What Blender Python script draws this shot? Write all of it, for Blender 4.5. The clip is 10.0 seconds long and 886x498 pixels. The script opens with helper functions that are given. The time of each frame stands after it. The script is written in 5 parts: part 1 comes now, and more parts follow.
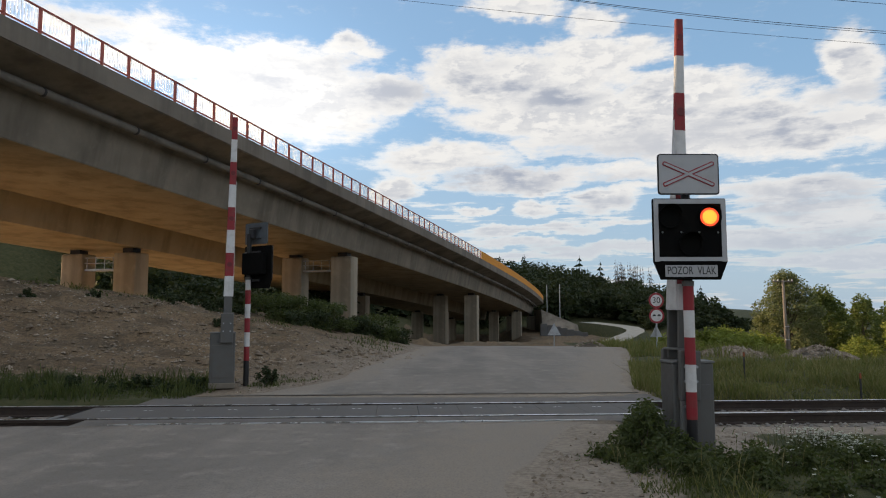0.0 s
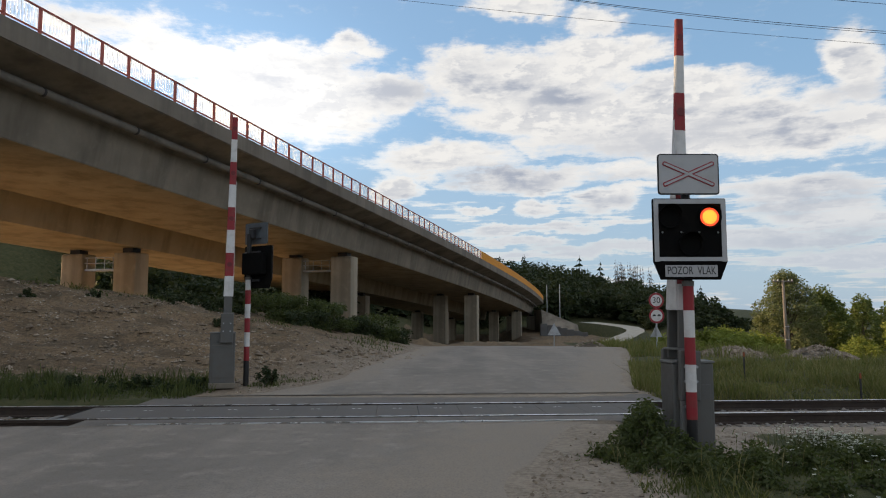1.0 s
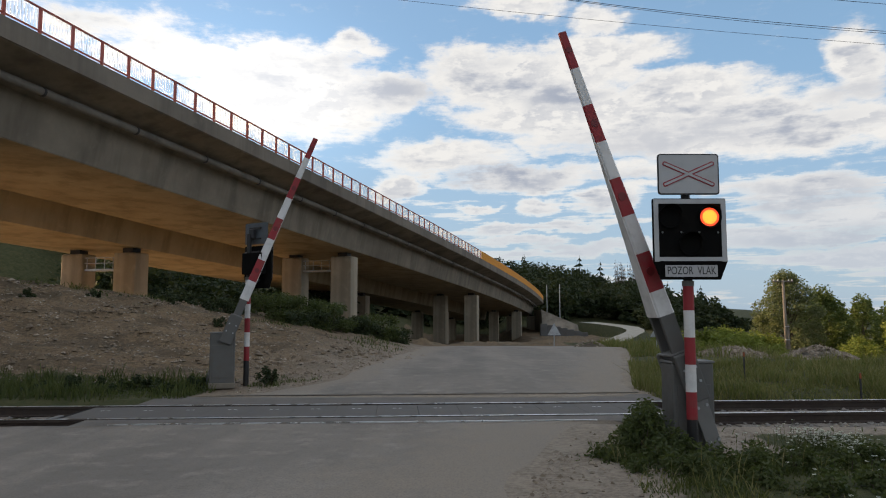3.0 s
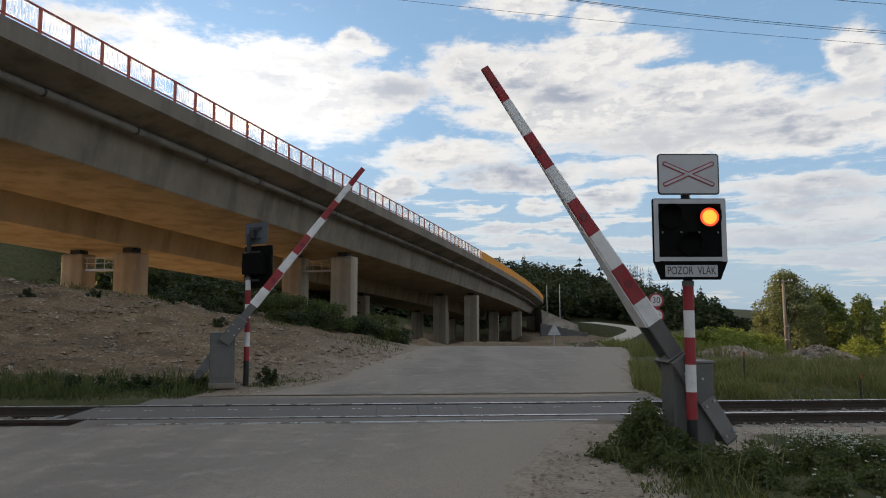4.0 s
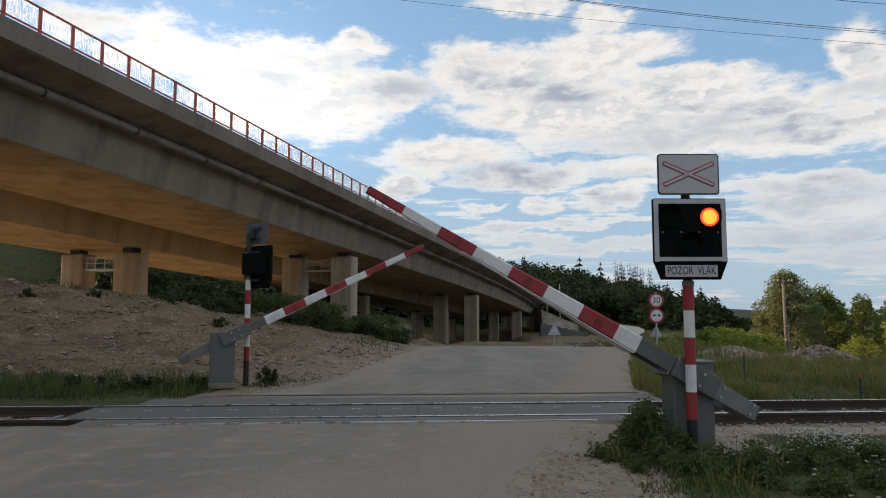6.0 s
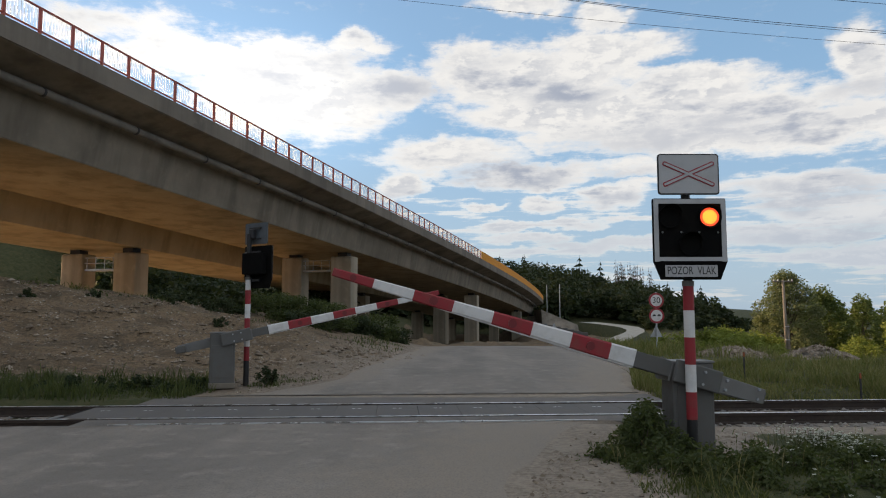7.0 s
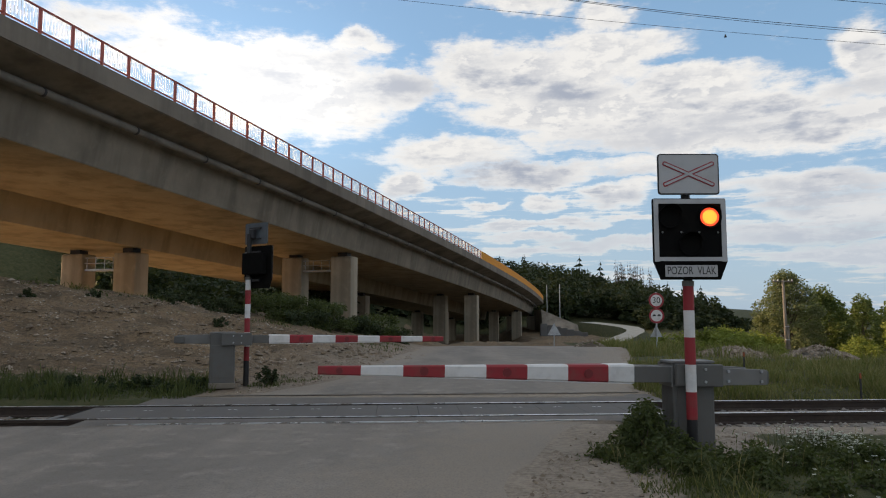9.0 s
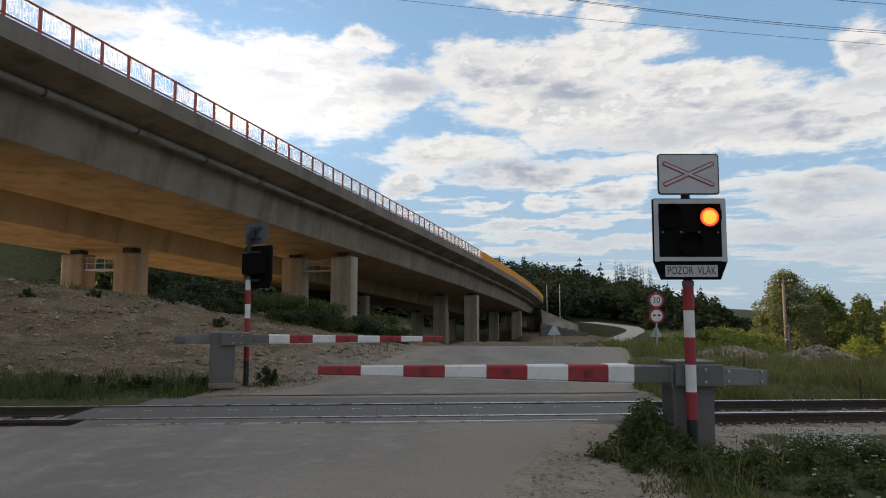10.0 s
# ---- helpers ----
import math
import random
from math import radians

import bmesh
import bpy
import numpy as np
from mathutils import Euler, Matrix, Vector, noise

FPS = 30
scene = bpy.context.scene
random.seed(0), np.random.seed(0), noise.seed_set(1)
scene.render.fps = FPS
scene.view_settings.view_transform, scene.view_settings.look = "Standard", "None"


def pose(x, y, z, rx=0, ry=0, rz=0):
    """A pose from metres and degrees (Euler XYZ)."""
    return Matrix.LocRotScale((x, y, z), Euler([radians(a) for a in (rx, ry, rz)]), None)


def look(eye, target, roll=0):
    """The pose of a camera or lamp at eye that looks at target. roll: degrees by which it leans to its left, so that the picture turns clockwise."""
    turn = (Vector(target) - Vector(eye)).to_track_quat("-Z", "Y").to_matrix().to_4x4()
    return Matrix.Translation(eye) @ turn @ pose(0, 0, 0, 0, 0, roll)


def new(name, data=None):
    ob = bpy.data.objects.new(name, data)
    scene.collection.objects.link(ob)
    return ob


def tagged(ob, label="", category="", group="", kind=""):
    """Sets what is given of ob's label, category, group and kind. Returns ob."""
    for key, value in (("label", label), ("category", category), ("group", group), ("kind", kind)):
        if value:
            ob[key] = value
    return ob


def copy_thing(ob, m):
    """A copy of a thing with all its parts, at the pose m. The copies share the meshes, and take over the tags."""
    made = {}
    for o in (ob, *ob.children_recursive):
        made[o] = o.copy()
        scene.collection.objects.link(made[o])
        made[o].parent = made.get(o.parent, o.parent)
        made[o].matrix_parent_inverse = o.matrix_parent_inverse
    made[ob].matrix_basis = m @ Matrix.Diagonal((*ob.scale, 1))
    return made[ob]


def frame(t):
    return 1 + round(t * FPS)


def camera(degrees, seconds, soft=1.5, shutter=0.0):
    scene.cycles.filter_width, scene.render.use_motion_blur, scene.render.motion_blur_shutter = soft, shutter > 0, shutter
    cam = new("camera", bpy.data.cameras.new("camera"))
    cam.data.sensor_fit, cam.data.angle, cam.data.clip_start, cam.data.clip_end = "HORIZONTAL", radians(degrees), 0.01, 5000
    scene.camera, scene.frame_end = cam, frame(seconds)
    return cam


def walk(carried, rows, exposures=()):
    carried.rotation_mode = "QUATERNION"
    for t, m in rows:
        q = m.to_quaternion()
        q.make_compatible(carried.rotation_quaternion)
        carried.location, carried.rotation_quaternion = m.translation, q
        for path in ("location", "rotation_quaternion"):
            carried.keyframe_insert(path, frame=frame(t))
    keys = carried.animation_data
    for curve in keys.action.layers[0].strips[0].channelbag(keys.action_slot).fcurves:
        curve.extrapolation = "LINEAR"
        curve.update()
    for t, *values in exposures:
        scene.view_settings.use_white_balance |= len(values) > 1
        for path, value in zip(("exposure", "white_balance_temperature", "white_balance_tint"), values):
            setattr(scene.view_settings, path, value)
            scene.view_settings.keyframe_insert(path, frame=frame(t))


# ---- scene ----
cam = camera(64.2, 10.0, soft=1.1)
EYE = pose(0, 0, 1.55, 90 + 5.256, 0, 0)
walk(cam, [(0, EYE), (10, EYE)], exposures=[(0, 0.31), (10, 0.31)])

# ---- world and sun ----
SUN_AZ, SUN_EL = -66.0, 21.0      # degrees; azimuth from north (+y) towards east
world = bpy.data.worlds.new("world")
scene.world = world
world.use_nodes = True
wn = world.node_tree.nodes
wl = world.node_tree.links
sky = wn.new("ShaderNodeTexSky")
sky.sky_type = "NISHITA"
sky.sun_disc = False
sky.sun_elevation = radians(SUN_EL)
sky.sun_rotation = radians(SUN_AZ)
sky.air_density, sky.dust_density, sky.ozone_density = 1.0, 0.8, 1.6
wl.new(sky.outputs[0], wn["Background"].inputs[0])
wn["Background"].inputs[1].default_value = 0.15

sun_data = bpy.data.lights.new("sun", "SUN")
sun_data.energy, sun_data.angle, sun_data.color = 5.0, radians(0.6), (1.0, 0.7, 0.4)
sun = new("sun", sun_data)
sd = Vector((math.sin(radians(SUN_AZ)) * math.cos(radians(SUN_EL)), math.cos(radians(SUN_AZ)) * math.cos(radians(SUN_EL)), math.sin(radians(SUN_EL))))
sun.matrix_world = look(sd * 100, (0, 0, 0))


# ---- material helpers ----
class Nodes:
    """A short hand for building node materials."""

    def __init__(self, name):
        self.mat = bpy.data.materials.new(name)
        self.mat.use_nodes = True
        self.n, self.l = self.mat.node_tree.nodes, self.mat.node_tree.links
        self.bsdf = self.n["Principled BSDF"]
        self.co = self.n.new("ShaderNodeTexCoord").outputs["Object"]

    def math(self, op, a, b=None, c=None, clamp=False):
        node = self.n.new("ShaderNodeMath")
        node.operation, node.use_clamp = op, clamp
        for i, v in enumerate((a, b, c)):
            if v is None:
                continue
            if isinstance(v, (int, float)):
                node.inputs[i].default_value = v
            else:
                self.l.new(v, node.inputs[i])
        return node.outputs[0]

    def vec(self, op, a, b=None):
        node = self.n.new("ShaderNodeVectorMath")
        node.operation = op
        for i, v in enumerate((a, b)):
            if v is None:
                continue
            if isinstance(v, tuple):
                node.inputs[i].default_value = v
            else:
                self.l.new(v, node.inputs[i])
        return node.outputs["Value"] if op in ("LENGTH", "DOT_PRODUCT") else node.outputs["Vector"]

    def noise(self, scale, detail=4, rough=0.55, stretch=None, co=None):
        node = self.n.new("ShaderNodeTexNoise")
        node.inputs["Scale"].default_value = scale
        node.inputs["Detail"].default_value = detail
        node.inputs["Roughness"].default_value = rough
        src = co or self.co
        if stretch:
            src = self.vec("MULTIPLY", src, stretch)
        self.l.new(src, node.inputs["Vector"])
        return node.outputs["Fac"]

    def ramp(self, fac, lo, hi, a=0.0, b=1.0, smooth=True):
        node = self.n.new("ShaderNodeMapRange")
        node.interpolation_type = "SMOOTHSTEP" if smooth else "LINEAR"
        node.inputs[1].default_value, node.inputs[2].default_value = lo, hi
        node.inputs[3].default_value, node.inputs[4].default_value = a, b
        self.l.new(fac, node.inputs[0])
        return node.outputs[0]

    def mix(self, fac, a, b, blend="MIX"):
        node = self.n.new("ShaderNodeMix")
        node.data_type, node.blend_type = "RGBA", blend
        for i, v in ((0, fac), (6, a), (7, b)):
            if isinstance(v, (int, float)):
                node.inputs[i].default_value = v
            elif isinstance(v, tuple):
                node.inputs[i].default_value = (*v, 1)
            else:
                self.l.new(v, node.inputs[i])
        return node.outputs[2]

    def done(self, color, rough=0.8, metal=0.0, bump=None, strength=0.3, dist=0.01, spec=0.5):
        b = self.bsdf
        if isinstance(color, tuple):
            b.inputs["Base Color"].default_value = (*color, 1)
        else:
            self.l.new(color, b.inputs["Base Color"])
        if isinstance(rough, (int, float)):
            b.inputs["Roughness"].default_value = rough
        else:
            self.l.new(rough, b.inputs["Roughness"])
        b.inputs["Metallic"].default_value = metal
        b.inputs["Specular IOR Level"].default_value = spec
        if bump is not None:
            node = self.n.new("ShaderNodeBump")
            node.inputs["Strength"].default_value, node.inputs["Distance"].default_value = strength, dist
            self.l.new(bump, node.inputs["Height"])
            self.l.new(node.outputs[0], b.inputs["Normal"])
        return self.mat


def worn(name, color, rough=0.5, metal=0.0, dirt=0.35, scale=6.0, dirt_color=(0.12, 0.1, 0.08)):
    """Paint or metal with faint blotches and fine grain."""
    m = Nodes(name)
    big = m.noise(scale, 5, 0.6)
    fine = m.noise(scale * 14, 3, 0.6)
    mask = m.math("MULTIPLY", m.ramp(big, 0.42, 0.75), dirt)
    col = m.mix(mask, color, dirt_color)
    col = m.mix(m.math("MULTIPLY", fine, 0.12), col, (0.0, 0.0, 0.0))
    r = m.ramp(big, 0.3, 0.7, rough - 0.08, min(1, rough + 0.15))
    return m.done(col, r, metal, fine, 0.08, 0.003)


def concrete_material(name, base, dark):
    m = Nodes(name)
    big = m.noise(0.22, 5, 0.6)
    mid = m.noise(1.6, 5, 0.6)
    fine = m.noise(24, 4, 0.6)
    streak = m.noise(0.62, 4, 0.6, (1.0, 1.0, 0.04))
    col = m.mix(m.ramp(big, 0.3, 0.7), base, dark)
    col = m.mix(m.math("MULTIPLY", m.ramp(streak, 0.42, 0.68), 0.6), col, tuple(c * 0.55 for c in dark))
    col = m.mix(m.math("MULTIPLY", m.ramp(mid, 0.5, 0.8), 0.3), col, tuple(min(1, c * 1.25) for c in base))
    col = m.mix(m.math("MULTIPLY", fine, 0.15), col, (0.05, 0.05, 0.05))
    return m.done(col, 0.85, 0, m.math("ADD", fine, mid), 0.25, 0.01, 0.3)


CONCRETE = concrete_material("concrete", (0.285, 0.248, 0.198), (0.19, 0.164, 0.13))
# paler, warmer copy of the concrete: bounced sunlight is put into the colour
CONCRETE_BOUNCE_LIT = concrete_material("concrete_bounce_lit", (0.4, 0.335, 0.235), (0.31, 0.255, 0.175))
PIER = concrete_material("pier_concrete", (0.43, 0.375, 0.29), (0.33, 0.285, 0.215))
RED = worn("red_paint", (0.27, 0.012, 0.02), 0.6)
WHITE = worn("white_paint", (0.64, 0.63, 0.62), 0.4, 0, 0.25)
BLACK = worn("black_paint", (0.008, 0.008, 0.009), 0.5, 0, 0.1)
MATTE = worn("matte_black", (0.003, 0.003, 0.003), 0.9, 0, 0.05)
MATTE.node_tree.nodes["Principled BSDF"].inputs["Specular IOR Level"].default_value = 0.12
GREY = worn("grey_paint", (0.1, 0.098, 0.093), 0.6, 0, 0.35)
GREY_LIGHT = worn("light_grey_paint", (0.165, 0.162, 0.155), 0.55, 0, 0.2)
GALV = worn("galvanised_steel", (0.42, 0.44, 0.46), 0.42, 0.7, 0.3)
SIGN_BACK = worn("sign_back_aluminium", (0.1, 0.115, 0.13), 0.5, 0.3, 0.2)
REFLECTOR = worn("dark_reflector", (0.15, 0.008, 0.012), 0.45, 0, 0.1)
SIGN_WHITE = worn("sign_reflective_sheet", (0.42, 0.42, 0.43), 0.35, 0, 0.12)
SIGN_RED = worn("sign_red", (0.3, 0.02, 0.03), 0.4, 0, 0.1)
RUST_RED = worn("railing_red_paint", (0.38, 0.07, 0.045), 0.5, 0, 0.3)
YELLOW = worn("yellow_panel", (0.72, 0.29, 0.012), 0.75, 0, 0.2)
RAIL_SIDE = worn("rusty_rail", (0.045, 0.032, 0.026), 0.85, 0.2, 0.4)
RAIL_TOP = worn("polished_rail", (0.75, 0.75, 0.76), 0.28, 1.0, 0.05)
WOOD_OLD = worn("weathered_wood", (0.2, 0.17, 0.14), 0.9, 0, 0.5, 3.0)
BARK = worn("bark", (0.09, 0.07, 0.05), 0.95, 0, 0.5, 8.0)
CABLE = worn("cable", (0.03, 0.03, 0.035), 0.6, 0.3, 0.1)
RUBBER = worn("rubber", (0.02, 0.02, 0.021), 0.7, 0, 0.3)
STEEL_DARK = worn("dark_steel", (0.05, 0.05, 0.055), 0.5, 0.6, 0.3)


def lit_material(name, color, strength):
    m = Nodes(name)
    grain = m.n.new("ShaderNodeTexVoronoi")
    grain.inputs["Scale"].default_value = 95
    m.l.new(m.co, grain.inputs["Vector"])
    dots = m.ramp(grain.outputs["Distance"], 0.25, 0.65, 1.0, 0.55)
    m.done((0.3, 0.02, 0.01), 0.3)
    m.bsdf.inputs["Emission Color"].default_value = (*color, 1)
    m.l.new(m.math("MULTIPLY", dots, strength), m.bsdf.inputs["Emission Strength"])
    return m.mat


LAMP_CORE = lit_material("lit_led_core", (1.0, 0.24, 0.02), 3.0)
LAMP_RIM = lit_material("lit_led_rim", (1.0, 0.06, 0.012), 1.7)


# ---- mesh helpers ----
class Geo:
    """Collects vertices and faces of one mesh."""

    def __init__(self):
        self.v, self.f = [], []

    def add(self, verts, faces, m=None):
        k = len(self.v)
        self.v += [tuple(m @ Vector(p)) if m is not None else tuple(p) for p in verts]
        self.f += [tuple(i + k for i in f) for f in faces]
        return self

    def box(self, c, s, m=None):
        x, y, z = (d / 2 for d in s)
        vs = [(c[0] + a * x, c[1] + b * y, c[2] + d * z) for a in (-1, 1) for b in (-1, 1) for d in (-1, 1)]
        return self.add(vs, [(0, 1, 3, 2), (4, 6, 7, 5), (0, 4, 5, 1), (2, 3, 7, 6), (0, 2, 6, 4), (1, 5, 7, 3)], m)

    def tube(self, p, q, r0, r1=None, n=10, caps=True):
        r1 = r0 if r1 is None else r1
        p, q = Vector(p), Vector(q)
        m = (q - p).to_track_quat("Z", "Y").to_matrix()
        vs = []
        for c, r in ((p, r0), (q, r1)):
            for i in range(n):
                a = 2 * math.pi * i / n
                vs.append(c + m @ Vector((r * math.cos(a), r * math.sin(a), 0)))
        fs = [(i, (i + 1) % n, n + (i + 1) % n, n + i) for i in range(n)]
        if caps:
            fs += [tuple(range(n - 1, -1, -1)), tuple(range(n, 2 * n))]
        return self.add(vs, fs)

    def prism(self, outline, y0, y1, m=None):
        """A plate: an outline in x and z, from y0 (front) to y1."""
        n = len(outline)
        vs = [(x, y0, z) for x, z in outline] + [(x, y1, z) for x, z in outline]
        fs = [tuple(range(n)), tuple(range(2 * n - 1, n - 1, -1))]
        fs += [(i, n + i, n + (i + 1) % n, (i + 1) % n) for i in range(n)]
        return self.add(vs, fs, m)

    def sweep(self, rings, closed=True, caps=True):
        """Joins equal rings of points into a skin."""
        n = len(rings[0])
        vs = [p for r in rings for p in r]
        fs = []
        for k in range(len(rings) - 1):
            for i in range(n if closed else n - 1):
                j = (i + 1) % n
                fs.append((k * n + i, k * n + j, (k + 1) * n + j, (k + 1) * n + i))
        if caps and closed:
            fs += [tuple(range(n - 1, -1, -1)), tuple(range((len(rings) - 1) * n, len(rings) * n))]
        return self.add(vs, fs)


def part(name, geo, material, parent=None, label="", bevel=0.0, smooth=False, at=None):
    me = bpy.data.meshes.new(name)
    me.from_pydata(geo.v, [], geo.f)
    bm = bmesh.new()
    bm.from_mesh(me)
    if len(geo.f) < 4000:
        bmesh.ops.recalc_face_normals(bm, faces=bm.faces)
    if bevel:
        sharp = [e for e in bm.edges if len(e.link_faces) == 2 and e.calc_face_angle(0) > 0.6]
        bmesh.ops.bevel(bm, geom=sharp, offset=bevel, segments=2, profile=0.5, affect="EDGES", clamp_overlap=True)
    bm.to_mesh(me)
    bm.free()
    if smooth:
        me.shade_smooth()
    me.materials.append(material)
    ob = new(name, me)
    if parent is not None:
        ob.parent = parent
    if at is not None:
        ob.matrix_basis = at
    if label:
        tagged(ob, label)
    return ob


def thing(name, m, label, category, group=""):
    ob = new(name)
    ob.empty_display_size = 0.2
    ob.matrix_basis = m
    return tagged(ob, label, category, group)


def rounded(w, h, r, n=4):
    """The outline of a rectangle with rounded corners, round the origin."""
    out = []
    for cx, cz, a0 in ((w / 2 - r, h / 2 - r, 0), (-w / 2 + r, h / 2 - r, 90), (-w / 2 + r, -h / 2 + r, 180), (w / 2 - r, -h / 2 + r, 270)):
        for i in range(n + 1):
            a = radians(a0 + 90 * i / n)
            out.append((cx + r * math.cos(a), cz + r * math.sin(a)))
    return out


def shifted(outline, x, z):
    return [(a + x, b + z) for a, b in outline]


def disc(r, n=24):
    return [(r * math.cos(2 * math.pi * i / n), r * math.sin(2 * math.pi * i / n)) for i in range(n)]


def writing(name, body, size, material, parent, m, label=""):
    cu = bpy.data.curves.new(name, "FONT")
    cu.body, cu.size, cu.extrude = body, size, 0.001
    cu.align_x, cu.align_y = "CENTER", "CENTER"
    ob = new(name, cu)
    dg = bpy.context.evaluated_depsgraph_get()
    me = bpy.data.meshes.new_from_object(ob.evaluated_get(dg))
    bpy.data.objects.remove(ob)
    me.materials.clear()
    me.materials.append(material)
    out = new(name, me)
    out.parent = parent
    out.matrix_basis = m
    if label:
        tagged(out, label)
    return out


# ---- sky backdrop: a drifting cloud layer on a wide dome ----
def cloud_material():
    m = Nodes("cloud_layer")
    m.n.remove(m.bsdf)
    d = m.vec("NORMALIZE", m.co)
    sep = m.n.new("ShaderNodeSeparateXYZ")
    m.l.new(d, sep.inputs[0])
    az = m.math("MULTIPLY", m.math("ARCTAN2", sep.outputs[0], sep.outputs[1]), 57.2958)
    el = m.math("MULTIPLY", m.math("ARCSINE", sep.outputs[2]), 57.2958)
    com = m.n.new("ShaderNodeCombineXYZ")
    m.l.new(az, com.inputs[0])
    m.l.new(el, com.inputs[1])
    p = com.outputs[0]
    warp = m.n.new("ShaderNodeTexNoise")
    warp.inputs["Scale"].default_value, warp.inputs["Detail"].default_value, warp.inputs["Roughness"].default_value = 0.22, 6, 0.62
    m.l.new(m.vec("MULTIPLY", p, (0.75, 1.3, 1.0)), warp.inputs["Vector"])
    off = m.vec("MULTIPLY", m.vec("SUBTRACT", warp.outputs["Color"], (0.5, 0.5, 0.5)), (5.0, 3.4, 0.0))
    q = m.vec("ADD", p, off)
    total = None
    for a, e, ra, re, w in CLOUDS:
        r = m.vec("LENGTH", m.vec("MULTIPLY", m.vec("SUBTRACT", q, (a, e, 0)), (0.87 / ra, 0.85 / re, 0)))
        blob = m.ramp(r, 1.25, 0.25, 0.0, w)
        total = blob if total is None else m.math("MAXIMUM", total, blob)
    # further round the sky the cover is plain broken cloud
    wide = m.noise(0.07, 5, 0.6, (0.6, 1.4, 1.0), p)
    side = m.ramp(m.math("ABSOLUTE", az), 38, 48)
    up = m.ramp(el, 26, 32)
    total = m.math("MAXIMUM", total, m.math("MULTIPLY", m.ramp(wide, 0.41, 0.57), m.math("MAXIMUM", side, up)))
    puff = m.noise(0.5, 9, 0.6, (0.75, 1.5, 1.0), p)
    lit_side = m.noise(0.5, 5, 0.6, (0.75, 1.5, 1.0), m.vec("ADD", p, (-0.55, 0.4, 0.0)))
    fine = m.noise(2.4, 6, 0.65, (0.5, 1.7, 1.0), p)
    streak = m.noise(0.42, 7, 0.62, (0.35, 2.6, 1.0), m.vec("ADD", p, (7.0, 2.0, 0.0)))
    soft = m.ramp(el, 17, 10)
    puff_gain = m.math("SUBTRACT", 1.3, m.math("MULTIPLY", soft, 0.55))
    dens = m.math("ADD", total, m.math("MULTIPLY", m.math("SUBTRACT", puff, 0.5), puff_gain))
    dens = m.math("ADD", dens, m.math("MULTIPLY", m.math("SUBTRACT", streak, 0.5), m.math("ADD", 0.45, m.math("MULTIPLY", soft, 0.9))))
    dens = m.math("ADD", dens, m.math("MULTIPLY", m.math("SUBTRACT", fine, 0.5), 0.4))
    dens = m.math("ADD", dens, m.math("MULTIPLY", m.ramp(el, 11, 8), m.ramp(m.noise(0.5, 5, 0.6, (0.22, 2.4, 1.0), p), 0.46, 0.66, 0.0, 0.6)))
    cover = m.ramp(dens, 0.02, 0.74)
    # the sun stands in a gap
    near_sun = m.vec("LENGTH", m.vec("SUBTRACT", p, (SUN_AZ, SUN_EL, 0)))
    gap = m.ramp(near_sun, 2, 5)
    haze = m.ramp(el, 27, 2, 0.5, 0.85)
    body = m.ramp(cover, 0.0, 0.75)
    cover = m.math("MULTIPLY", m.math("MAXIMUM", cover, haze), gap)
    # thick parts are greyer, rims and the sides towards the sun bright
    relief = m.ramp(m.math("SUBTRACT", puff, lit_side), 0.07, -0.07)
    bulk = m.noise(0.16, 5, 0.6, (0.7, 1.8, 1.0), m.vec("ADD", p, (3.0, 1.3, 0)))
    thick = m.math("MULTIPLY", m.ramp(dens, 0.5, 1.15), m.math("MAXIMUM", m.math("MULTIPLY", relief, 0.55), m.ramp(bulk, 0.5, 0.66)))
    glare = m.ramp(m.vec("LENGTH", m.vec("MULTIPLY", m.vec("SUBTRACT", p, (-17.0, 17.0, 0)), (1 / 15.0, 1 / 9.0, 0))), 1.2, 0.2)
    thick = m.math("MULTIPLY", thick, m.math("SUBTRACT", 1.0, m.math("MULTIPLY", glare, 0.4)))
    belly = None
    for a, e, ra, re, w in BELLIES:
        r = m.vec("LENGTH", m.vec("MULTIPLY", m.vec("SUBTRACT", q, (a, e, 0)), (1 / ra, 1 / re, 0)))
        blob = m.ramp(r, 1.3, 0.2, 0.0, w)
        belly = blob if belly is None else m.math("MAXIMUM", belly, blob)
    belly = m.math("MULTIPLY", belly, m.ramp(m.math("ADD", puff, m.math("MULTIPLY", streak, 0.6)), 0.6, 0.9, 0.3, 1.0))
    thick = m.math("MAXIMUM", m.math("MULTIPLY", thick, 0.95), m.math("MULTIPLY", belly, m.ramp(dens, 0.15, 0.6)))
    col = m.mix(thick, (0.95, 0.93, 0.9), (0.43, 0.47, 0.56))
    air = m.mix(m.ramp(el, 20, 2), (0.3, 0.52, 0.77), (0.4, 0.54, 0.7))
    col = m.mix(m.math("MULTIPLY", m.ramp(el, 12, 2), 0.8), col, (0.56, 0.62, 0.7))
    col = m.mix(body, air, col)
    emit = m.n.new("ShaderNodeEmission")
    m.l.new(col, emit.inputs[0])
    m.l.new(m.math("ADD", 0.75, m.math("MULTIPLY", glare, 0.25)), emit.inputs[1])
    clear = m.n.new("ShaderNodeBsdfTransparent")
    mix = m.n.new("ShaderNodeMixShader")
    m.l.new(cover, mix.inputs[0])
    m.l.new(clear.outputs[0], mix.inputs[1])
    m.l.new(emit.outputs[0], mix.inputs[2])
    m.l.new(mix.outputs[0], m.n["Material Output"].inputs[0])
    return m.mat


